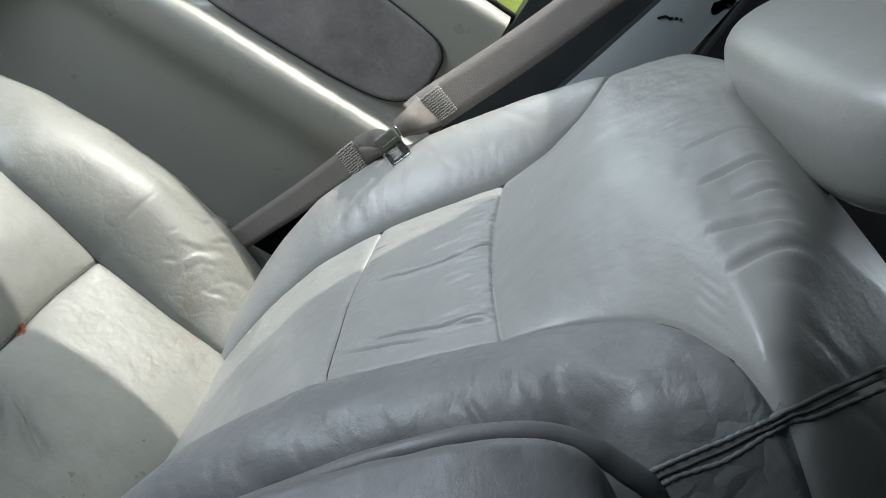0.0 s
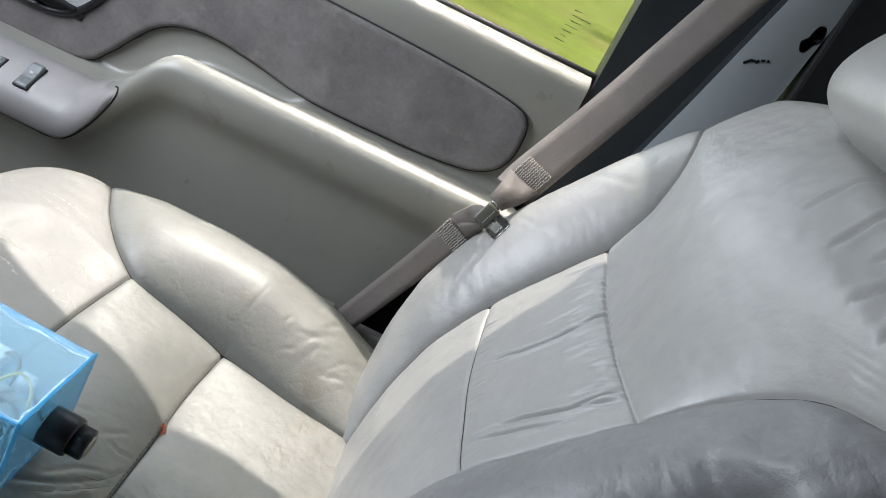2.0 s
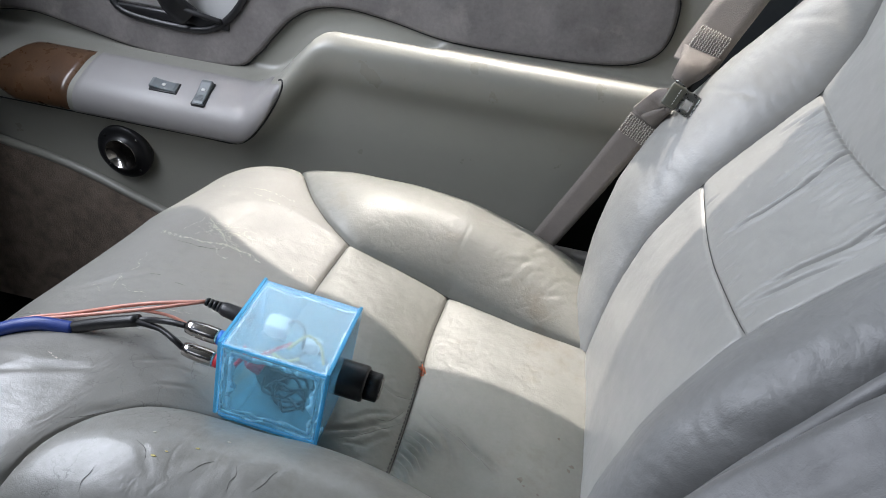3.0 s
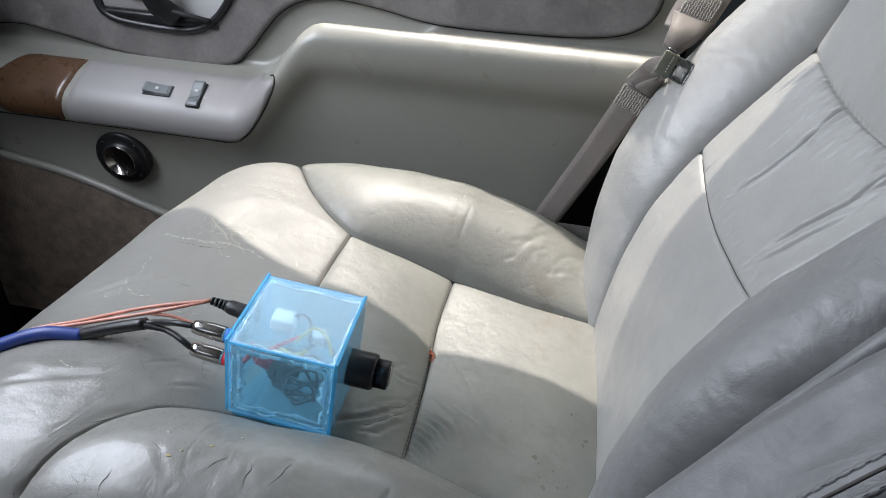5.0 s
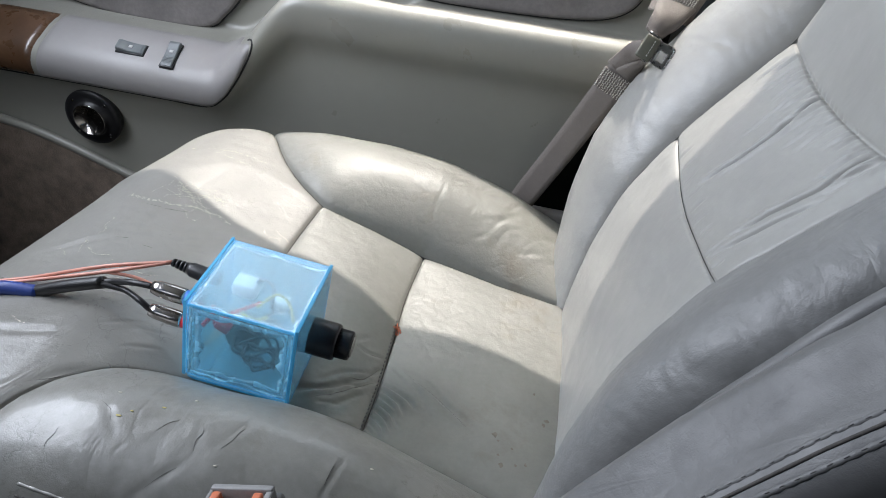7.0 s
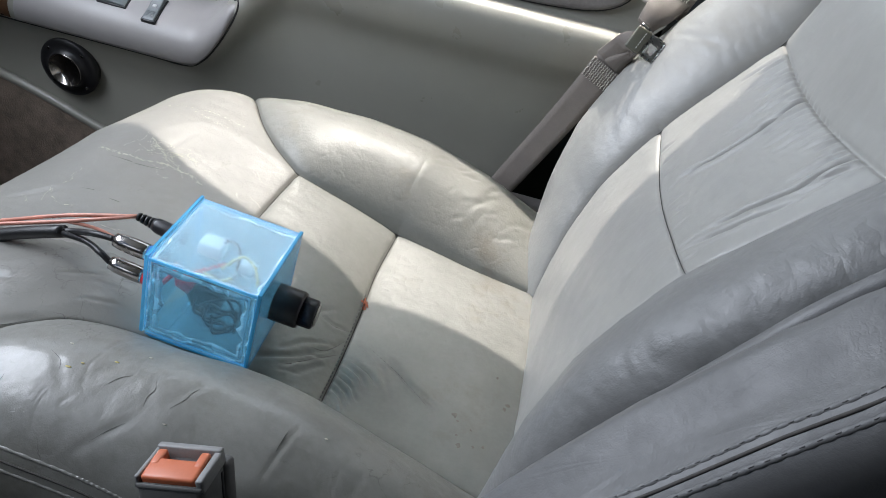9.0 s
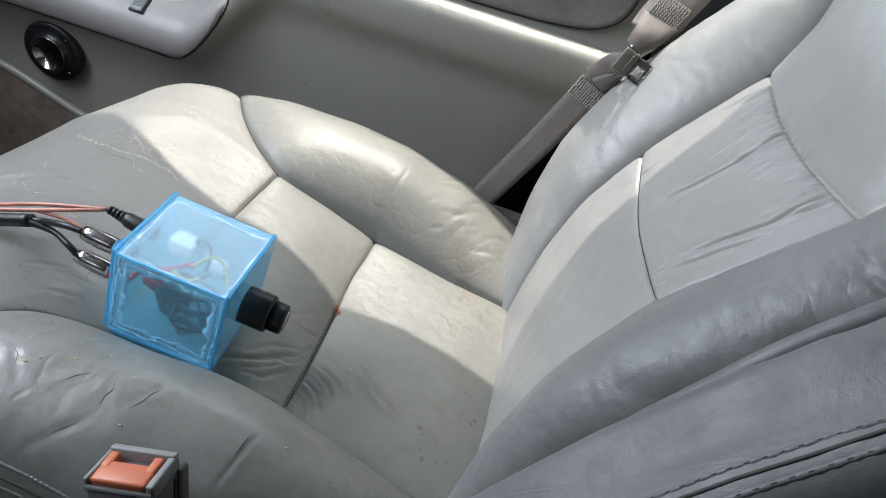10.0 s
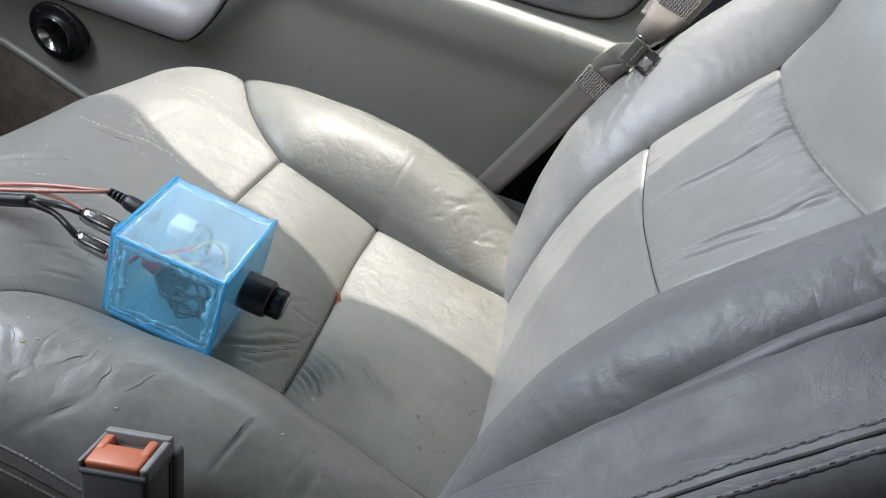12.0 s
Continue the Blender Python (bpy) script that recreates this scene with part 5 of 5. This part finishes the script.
ahead = wide.cross(down).normalized()
ahead = ahead if ahead.y < 0 else -ahead
m = Matrix(((wide.x, down.x, ahead.x, 0.0470), (wide.y, down.y, ahead.y, 0.7690), (wide.z, down.z, ahead.z, 0.7066), (0, 0, 0, 1)))


def plate(outline, holes, thick, m):
    bm = sheet(outline, -thick / 2, thick / 2, holes)
    bm.transform(m @ Matrix(((1, 0, 0, 0), (0, 0, 1, 0), (0, 1, 0, 0), (0, 0, 0, 1))))
    bmesh.ops.recalc_face_normals(bm, faces=bm.faces)
    return bm


latch = part("latch_plate", plate([(-0.0125, -0.016), (0.0160, -0.016), (0.0150, -0.004), (0.0122, 0.001), (0.0126, 0.0155), (0.0105, 0.0185), (-0.0105, 0.0185), (-0.0126, 0.0160), (-0.0120, 0.001), (-0.0150, -0.004)],
                          [[(-0.0080, 0.0040), (0.0046, 0.0040), (0.0046, 0.0138), (-0.0080, 0.0138)]], 0.003, m), chrome, belt, "bright steel latch plate", smooth=False)
part("plate_cover", block((0.028, 0.0185, 0.0060), m @ Matrix.Translation((0.0, -0.0085, 0.0010)), 0.0026, 3), olive, latch, "dull olive-grey plastic cover")
random.seed(31)
for k in range(6):
    part("raised_mark", block((0.0020, 0.0011, 0.0006), m @ Matrix.Translation((-0.0085 + 0.0034 * k, -0.0055, 0.0041)), 0.0002, 1), bone, latch, "small pale raised mark")
part("rim", tube([m @ Vector((x, y, 0.0016)) for x, y in ((-0.0080, 0.0040), (-0.0017, 0.0040), (0.0046, 0.0040), (0.0046, 0.009), (0.0046, 0.0138), (-0.0017, 0.0138), (-0.0080, 0.0138), (-0.0080, 0.009))], 0.0011, 6, 3, closed=True), chrome, latch)
part("rim", tube([m @ Vector((x, y, 0.0012)) for x, y in ((0.0165, -0.016), (0.0150, -0.005), (0.0122, 0.001), (0.0126, 0.009), (0.0122, 0.0165), (0.0100, 0.0185), (0.0, 0.0185), (-0.0100, 0.0185), (-0.0122, 0.0165), (-0.0126, 0.009), (-0.0120, 0.001))], 0.0013, 6, 4), chrome, latch)
anchor = thing("belt_anchor", (-0.09, 0.94, 0.34), "grey plastic belt anchor between seat and door", "belt anchor")
part("cover", block((0.055, 0.03, 0.03), Matrix.Translation((-0.115, 0.905, 0.408)), 0.009, 3), plastic_mid, anchor)
part("bracket", block((0.10, 0.02, 0.03), Matrix.Translation((-0.03, 0.915, 0.39)), 0.006), plastic_mid, anchor, "dull grey seat bracket")

# ---- buckle ----
buckle = thing("seat_belt_buckle", (-0.215, 0.225, 0.40), "dark grey seat belt buckle with an orange release button", "buckle")
bk = Matrix(((0.970, 0.029, -0.230, -0.2013), (0.046, 0.945, 0.310, 0.2076), (0.230, -0.311, 0.920, 0.5032), (0, 0, 0, 1))) @ Matrix.Diagonal((1.06, 1.15, 1.0, 1.0))
bm = block((0.0405, 0.0275, 0.074), Matrix.Translation((0, 0, -0.006)), 0.004, 3)
for v in bm.verts:
    if v.co.z > 0.02:
        v.co.z += (v.co.y + 0.0138) * 0.16 - 0.001
bm.transform(bk)
part("housing", bm, buckle_grey, buckle)
part("back_shell", block((0.0375, 0.0120, 0.070), bk @ Matrix.Translation((0.0035, 0.0165, -0.0045)), 0.0035, 3), buckle_grey, buckle, "dark shell behind the latch slot")
bm = bmesh.new()
for size, at, turn in (((0.0405, 0.0050, 0.012), (0, 0.0112, 0.0350), 0), ((0.0030, 0.0272, 0.010), (-0.0190, 0.0, 0.0328), 10), ((0.0046, 0.0272, 0.010), (0.0184, 0.0, 0.0330), 10), ((0.0400, 0.0016, 0.004), (0, -0.0133, 0.0290), 0)):
    piece = block(size, bk @ Matrix.Translation(at) @ Matrix.Rotation(radians(turn), 4, "X"), 0.0013, 3)
    me_tmp = bpy.data.meshes.new("tmp")
    piece.to_mesh(me_tmp)
    piece.free()
    bm.from_mesh(me_tmp)
    bpy.data.meshes.remove(me_tmp)
part("top_frame", bm, buckle_worn, buckle, "worn lighter grey rim round the latch slot")
bm = bmesh.new()
slope = Matrix.Translation((-0.0007, -0.0055, 0.0325)) @ Matrix.Rotation(radians(14), 4, "X")
for size, at, soft in (((0.0330, 0.0150, 0.010), (0, 0, 0), 0.0022), ((0.0062, 0.0120, 0.010), (-0.0134, 0.0078, 0.0004), 0.0018), ((0.0062, 0.0120, 0.010), (0.0134, 0.0078, 0.0004), 0.0018)):
    piece = block(size, bk @ slope @ Matrix.Translation(at), soft, 4)
    me_tmp = bpy.data.meshes.new("tmp")
    piece.to_mesh(me_tmp)
    piece.free()
    bm.from_mesh(me_tmp)
    bpy.data.meshes.remove(me_tmp)
part("release_button", bm, orange, buckle, "faded orange release button")
part("slot", block((0.0300, 0.0110, 0.002), bk @ Matrix.Translation((0.0, 0.0042, 0.0318)), 0.0005, 1), black_matt, buckle, "dark latch slot")
part("side_groove", block((0.0014, 0.0022, 0.066), bk @ Matrix.Translation((0.0201, 0.0085, -0.006)), 0.0004, 1), black_matt, buckle)
part("sleeve", block((0.0455, 0.0325, 0.08), bk @ Matrix.Translation((0.0, 0.0, -0.060)), 0.006), buckle_grey, buckle)

# ---- acrylic control box ----
box = thing("acrylic_control_box", (-0.278, 0.42, 0.465), "homemade translucent light-blue acrylic box with black knob", "electronics box")
LA, LB, LH, TH = 0.0973, 0.0975, 0.0861, 0.0030
bx = Matrix.Translation((-0.2785, 0.4217, 0.5080)) @ Matrix.Rotation(radians(1.36), 4, "Z") @ Matrix.Rotation(radians(6.45), 4, "Y") @ Matrix.Rotation(radians(0.5), 4, "X")
INNER = LA - 2 * TH - 0.0004
for nm, size, at in (("top_panel", (INNER, LB, TH), (0, 0, LH / 2 - TH / 2)), ("bottom_panel", (INNER, LB, TH), (0, 0, -LH / 2 + TH / 2)),
                     ("side_panel", (TH, LB + 0.001, LH + 0.0024), (-LA / 2 + TH / 2, 0, 0.0012)), ("side_panel", (TH, LB + 0.001, LH + 0.0024), (LA / 2 - TH / 2, 0, 0.0012)),
                     ("front_panel", (INNER, TH, LH - 2 * TH - 0.0004), (0, -LB / 2 + TH / 2 + 0.001, 0)), ("back_panel", (INNER, TH, LH - 2 * TH - 0.0004), (0, LB / 2 - TH / 2 - 0.001, 0))):
    ob = part(nm, block(size, bx @ Matrix.Translation(at), 0.0004, 1), acrylic_frosted if nm == "top_panel" else acrylic, box, smooth=False)
    ob.data.materials.append(acrylic_edge)
    thin = (bx.to_3x3() @ Vector([1.0 if v == min(size) else 0.0 for v in size])).normalized()
    for f in ob.data.polygons:
        f.material_index = 0 if abs(f.normal.dot(thin)) > 0.95 else 1
    ob.visible_shadow = nm == "bottom_panel" or (nm == "side_panel" and at[0] > 0)
bp = lambda x, y, z: bx @ Vector((x, y, z))
random.seed(11)


def bead(a, b, r):
    pts = [bp(*[p + (q - p) * k / 9 + random.uniform(-0.0012, 0.0012) for p, q in zip(a, b)]) for k in range(10)]
    return tube(pts, r, 6, 3, taper=lambda t: 0.7 + 0.5 * abs(math.sin(t * 17)))


e = 0.0052
X1, Y1, Z1 = LA / 2 - e, LB / 2 - e, LH / 2 - 0.0045
for a, b in (((-X1, -Y1, -Z1), (X1, -Y1, -Z1)), ((-X1, -Y1, Z1), (X1, -Y1, Z1)), ((-X1, -Y1, -Z1), (-X1, -Y1, Z1)), ((X1, -Y1, -Z1), (X1, -Y1, Z1)),
             ((-X1, Y1, Z1), (X1, Y1, Z1)), ((X1, -Y1, Z1), (X1, Y1, Z1)), ((-X1, -Y1, Z1), (-X1, Y1, Z1)), ((X1, -Y1, -Z1), (X1, Y1, -Z1))):
    ob = part("glue_bead", bead(a, b, 0.0011), glue_clear, box, "milky glue along an inner edge")
def smear(w, h, place):
    """A ragged frame of glue that was pressed against a panel's inside."""
    bm = bmesh.new()
    rows = []
    n = 72
    for k in range(n):
        a = 2 * math.pi * k / n
        c, d = math.cos(a), math.sin(a)
        r = 1 / max(abs(c), abs(d))
        inner = 0.84 + 0.12 * noise.noise(Vector((c * 4.2, d * 4.2, w * 90))) + 0.03 * math.sin(a * 13)
        outer = 0.97 + 0.03 * noise.noise(Vector((c * 3, d * 3, w * 50)))
        row = []
        for f, lift in ((inner, 0.0), (inner + 0.03, 0.0011), ((inner + outer) / 2, 0.0007), (outer - 0.02, 0.0012), (outer, 0.0)):
            row.append(bm.verts.new(place(c * r * f * w, d * r * f * h, lift + 0.0002)))
        rows.append(row)
    for p, q in zip(rows, rows[1:] + rows[:1]):
        for u in range(4):
            bm.faces.new((p[u], q[u], q[u + 1], p[u + 1]))
        bm.faces.new((p[4], q[4], q[0], p[0]))
    bmesh.ops.recalc_face_normals(bm, faces=bm.faces)
    return bm


part("glue_smear", smear(LA / 2 - 0.008, LH / 2 - 0.007, lambda u, v, lift: bp(u, -LB / 2 + TH * 1.5 + lift, v)), glue_clear, box, "ragged smear of clear hot glue")
loop = lambda cx, cz, r, y, n=9: [bp(cx + r * math.cos(2 * math.pi * k / n), y + 0.005 * math.sin(k * 2.1 + r * 900), cz + 0.85 * r * math.sin(2 * math.pi * k / n)) for k in range(n)]
for k, (cx, cz, r, y) in enumerate(((0.008, -0.018, 0.018, -0.020), (0.012, -0.014, 0.014, -0.026), (0.003, -0.020, 0.021, -0.012), (0.016, -0.017, 0.012, -0.030), (0.010, -0.012, 0.019, -0.006))):
    part("inner_wire", tube(loop(cx, cz, r, y), 0.0013, 7, 5, closed=True), black, box, "coiled black wire")
part("motor_can", lathe([(0.002, -0.010), (0.014, -0.010), (0.016, -0.007), (0.016, 0.008), (0.013, 0.012), (0.002, 0.012)], bx @ Matrix.Translation((-0.012, 0.002, -0.020)) @ Matrix.Rotation(radians(90), 4, "X"), 28), black, box, "round black part inside")
part("connector", block((0.013, 0.010, 0.009), bx @ Matrix.Translation((-0.020, -0.031, 0.014)) @ Matrix.Rotation(0.4, 4, "Y"), 0.0015), red, box, "red wire connector")
part("connector", block((0.004, 0.006, 0.018), bx @ Matrix.Translation((-0.034, -0.032, 0.016)) @ Matrix.Rotation(0.5, 4, "Y"), 0.0012), red, box, "red wire connector")
part("inner_wire", tube([bp(-0.04, -0.01, 0.01), bp(-0.03, -0.022, 0.0), bp(-0.02, -0.02, 0.015), bp(0.0, 0.0, 0.02)], 0.0015, 6, 6), red, box, "red wire")
part("inner_wire", tube([bp(0.0, -0.01, 0.022), bp(0.012, 0.004, 0.030), bp(0.026, 0.0, 0.026), bp(0.034, -0.012, 0.018)], 0.0014, 6, 6), yellow, box, "yellow wire")
part("inner_wire", tube([bp(-0.01, -0.02, 0.020), bp(0.004, -0.026, 0.022), bp(0.014, -0.022, 0.026)], 0.0016, 6, 6), yellow, box, "yellow wire")
part("inner_wire", tube([bp(0.0, 0.0, 0.0), bp(0.02, 0.01, 0.01), bp(0.042, 0.0, 0.0)], 0.0014, 6, 6), black, box, "black wire")
part("inner_wire", tube([bp(-0.02, 0.012, 0.01), bp(-0.008, 0.02, 0.028), bp(0.006, 0.012, 0.030), bp(0.010, 0.0, 0.016)], 0.0014, 6, 6), black, box, "black wire")
part("inner_jack", block((0.022, 0.018, 0.014), bx @ Matrix.Translation((-0.020, 0.018, 0.018)), 0.002), white_plastic, box, "white jack body")
part("inner_jack", block((0.014, 0.014, 0.012), bx @ Matrix.Translation((0.016, 0.010, 0.016)), 0.003), white_plastic, box, "white terminal")
knob_m = bx @ Matrix.Translation((LA / 2 - TH / 2, 0.001, -0.001)) @ Matrix.Rotation(radians(90), 4, "Y")
knob = part("knob_collar", lathe([(0.004, 0.0), (0.0165, 0.0), (0.0170, 0.002), (0.0170, 0.024), (0.0160, 0.0262), (0.004, 0.0262)], knob_m, 36), black, box, "black cylindrical knob body")
bm = bmesh.new()
sides = 48
prof = [(0.004, 0.026), (0.0135, 0.026), (0.0135, 0.0375), (0.0128, 0.039), (0.0108, 0.0394)]
rings = []
for r, h in prof:
    rings.append([bm.verts.new(((r - (0.0009 if (k % 2 and r > 0.013) else 0)) * math.cos(2 * math.pi * k / sides), (r - (0.0009 if (k % 2 and r > 0.013) else 0)) * math.sin(2 * math.pi * k / sides), h)) for k in range(sides)])
for a, b in zip(rings, rings[1:]):
    for k in range(sides):
        bm.faces.new((a[k], a[(k + 1) % sides], b[(k + 1) % sides], b[k]))
bm.faces.new(rings[-1])
bm.transform(knob_m)
part("knurled_grip", bm, black, knob, "knurled black grip")
part("cap", lathe([(0.001, 0.0394), (0.0104, 0.0394), (0.0104, 0.0402), (0.0098, 0.0408), (0.001, 0.0408)], knob_m, 32), gunmetal, knob, "metal knob cap")

# ---- cables ----
def plug(parent, ring_mat, start, axis, name="plug"):
    """A metal plug that sits on the box's side and points along the axis."""
    z = Vector(axis).normalized()
    x = z.cross(Vector((0, 0, 1))).normalized()
    y = z.cross(x)
    m = Matrix(((x.x, y.x, z.x, start.x), (x.y, y.y, z.y, start.y), (x.z, y.z, z.z, start.z), (0, 0, 0, 1)))
    body = part(name, lathe([(0.003, 0.014), (0.0070, 0.014), (0.0074, 0.017), (0.0076, 0.026), (0.0070, 0.038), (0.0058, 0.044), (0.0030, 0.045)], m, 28), gunmetal, parent, "polished gunmetal plug")
    part("colour_ring", lathe([(0.004, 0.0085), (0.0068, 0.0085), (0.0068, 0.014), (0.004, 0.014)], m, 24), ring_mat, body)
    part("collar", lathe([(0.003, -0.001), (0.0062, -0.001), (0.0062, 0.0085), (0.003, 0.0085)], m, 24), gunmetal, body)
    return m @ Vector((0, 0, 0.045))


def over_roll(points, r):
    """A line that lies on the cushion's front roll."""
    p = np.array(points)
    return [(x, y, h + r) for (x, y), h in zip(points, cushion_surface(p[:, 0], p[:, 1]))]


cable = thing("audio_cable", (-0.36, 0.40, 0.48), "blue audio cable splitting into two metal plugs", "cable")
tail_a = plug(cable, blue_ring, bp(-LA / 2 + 0.001, -0.016, 0.017), bx.to_3x3() @ Vector((-1, 0.03, 0.02)))
tail_b = plug(cable, red, bp(-LA / 2 + 0.001, -0.021, -0.006), bx.to_3x3() @ Vector((-1, 0.02, 0.05)))
J = Vector((-0.424, 0.412, 0.522))
K = Vector((-0.492, 0.408, 0.497))
part("lead", tube([tail_a, tail_a + Vector((-0.018, 0.001, -0.001)), J + Vector((0.012, 0.001, 0.003)), J], 0.0029, 8, 8), black, cable, "black lead")
part("lead", tube([tail_b, tail_b + Vector((-0.010, 0.002, 0.006)), J + Vector((0.024, -0.002, -0.001)), J + Vector((0, -0.003, 0.001))], 0.0029, 8, 8), black, cable, "black lead")
part("heat_shrink", tube([J + Vector((0.004, 0, 0.001)), J.lerp(K, 0.5) + Vector((0, 0, 0.001)), K], 0.0058, 12, 6), black, cable, "black heat-shrink sleeve")
part("jacket", tube([K + Vector((0.006, 0, 0.001))] + over_roll(((-0.520, 0.401), (-0.550, 0.391), (-0.582, 0.376), (-0.612, 0.358)), 0.0062) + [(-0.665, 0.335, 0.30), (-0.68, 0.36, 0.02)], 0.0066, 12, 8), blue_cable, cable, "navy blue braided jacket")
power = thing("power_cable", (-0.35, 0.45, 0.48), "pink speaker wire with a black barrel plug", "cable")
s0 = bp(-LA / 2 - 0.005, 0.020, 0.016)
ax = (bx.to_3x3() @ Vector((-1, 0.10, 0.04))).normalized()
pz = ax
pxv = pz.cross(Vector((0, 0, 1))).normalized()
pyv = pz.cross(pxv)
pm = Matrix(((pxv.x, pyv.x, pz.x, s0.x), (pxv.y, pyv.y, pz.y, s0.y), (pxv.z, pyv.z, pz.z, s0.z), (0, 0, 0, 1)))
barrel = part("barrel_plug", lathe([(0.003, -0.006), (0.0072, -0.006), (0.0074, 0.004), (0.0070, 0.020), (0.0055, 0.024), (0.003, 0.0245)], pm, 24), black, power, "black barrel plug")
for k in range(4):
    part("strain_relief", lathe([(0.002, 0.024 + 0.0042 * k), (0.0052 - 0.0004 * k, 0.0245 + 0.0042 * k), (0.0052 - 0.0004 * k, 0.0268 + 0.0042 * k), (0.002, 0.0275 + 0.0042 * k)], pm, 16), black, barrel)
p0 = pm @ Vector((0, 0, 0.040))
for k, lift in enumerate((0.0, 0.004)):
    part("wire", tube([p0, (-0.43, 0.428 + lift, 0.521 + lift), *over_roll(((-0.50, 0.417 + lift * 1.5), (-0.54, 0.407 + lift), (-0.58, 0.394 + lift), (-0.615, 0.376 + lift)), 0.006), (-0.66, 0.35, 0.30), (-0.675, 0.37, 0.02)], 0.0019, 7, 8), copper_wire, power, "pink speaker wire")
part("wire", tube([(-0.43, 0.428, 0.521), (-0.405, 0.431, 0.520), (-0.385, 0.430, 0.516), (-0.368, 0.426, 0.508)], 0.0016, 7, 8), copper_wire, power, "pink speaker wire")

# ---- outside ----
ground = mesh_ob("ground", [(-600, -600, -0.55), (600, -600, -0.55), (600, 600, -0.55), (-600, 600, -0.55)], [(0, 1, 2, 3)], grass, False)
tagged(ground, "bright sunlit green lawn outside the window", "lawn", kind="structure")
tree = thing("tree", (3.80, 28.3, -0.56), "lone tree with a grey-brown trunk on the lawn", "tree")
part("trunk", tube([(3.80, 28.3, -0.62), (3.82, 28.3, 0.6), (3.90, 28.35, 2.0), (3.95, 28.4, 3.6)], 0.24, 14, 8, taper=lambda t: 1.25 - 0.75 * t ** 0.6), bark, tree)
random.seed(21)
tips = []
for k in range(7):
    a = 2 * math.pi * k / 7 + random.uniform(-0.3, 0.3)
    tip = Vector((3.95 + 1.6 * math.cos(a), 28.4 + 1.6 * math.sin(a), 4.3 + random.uniform(-0.4, 1.0)))
    tips.append(tip)
    part("limb", tube([(3.92, 28.37, 2.6 + 0.12 * k), (3.95 + 0.6 * math.cos(a), 28.4 + 0.6 * math.sin(a), 3.4 + 0.1 * k), tip], 0.09, 8, 6, taper=lambda t: 1 - 0.75 * t), bark, tree)
verts, faces = [], []
for k in range(2600):
    c = random.choice(tips) + Vector((random.gauss(0, 0.7), random.gauss(0, 0.7), random.gauss(0.1, 0.5)))
    u = Vector((random.gauss(0, 1), random.gauss(0, 1), random.gauss(0, 1))).normalized()
    w = u.cross(Vector((random.gauss(0, 1), random.gauss(0, 1), random.gauss(0, 1)))).normalized()
    i = len(verts)
    verts += [c - u * 0.07, c + w * 0.035, c + u * 0.07, c - w * 0.035]
    faces.append((i, i + 1, i + 2, i + 3))
under(mesh_ob("crown", verts, faces, leaf, False), tree)["kind"] = "stuff"
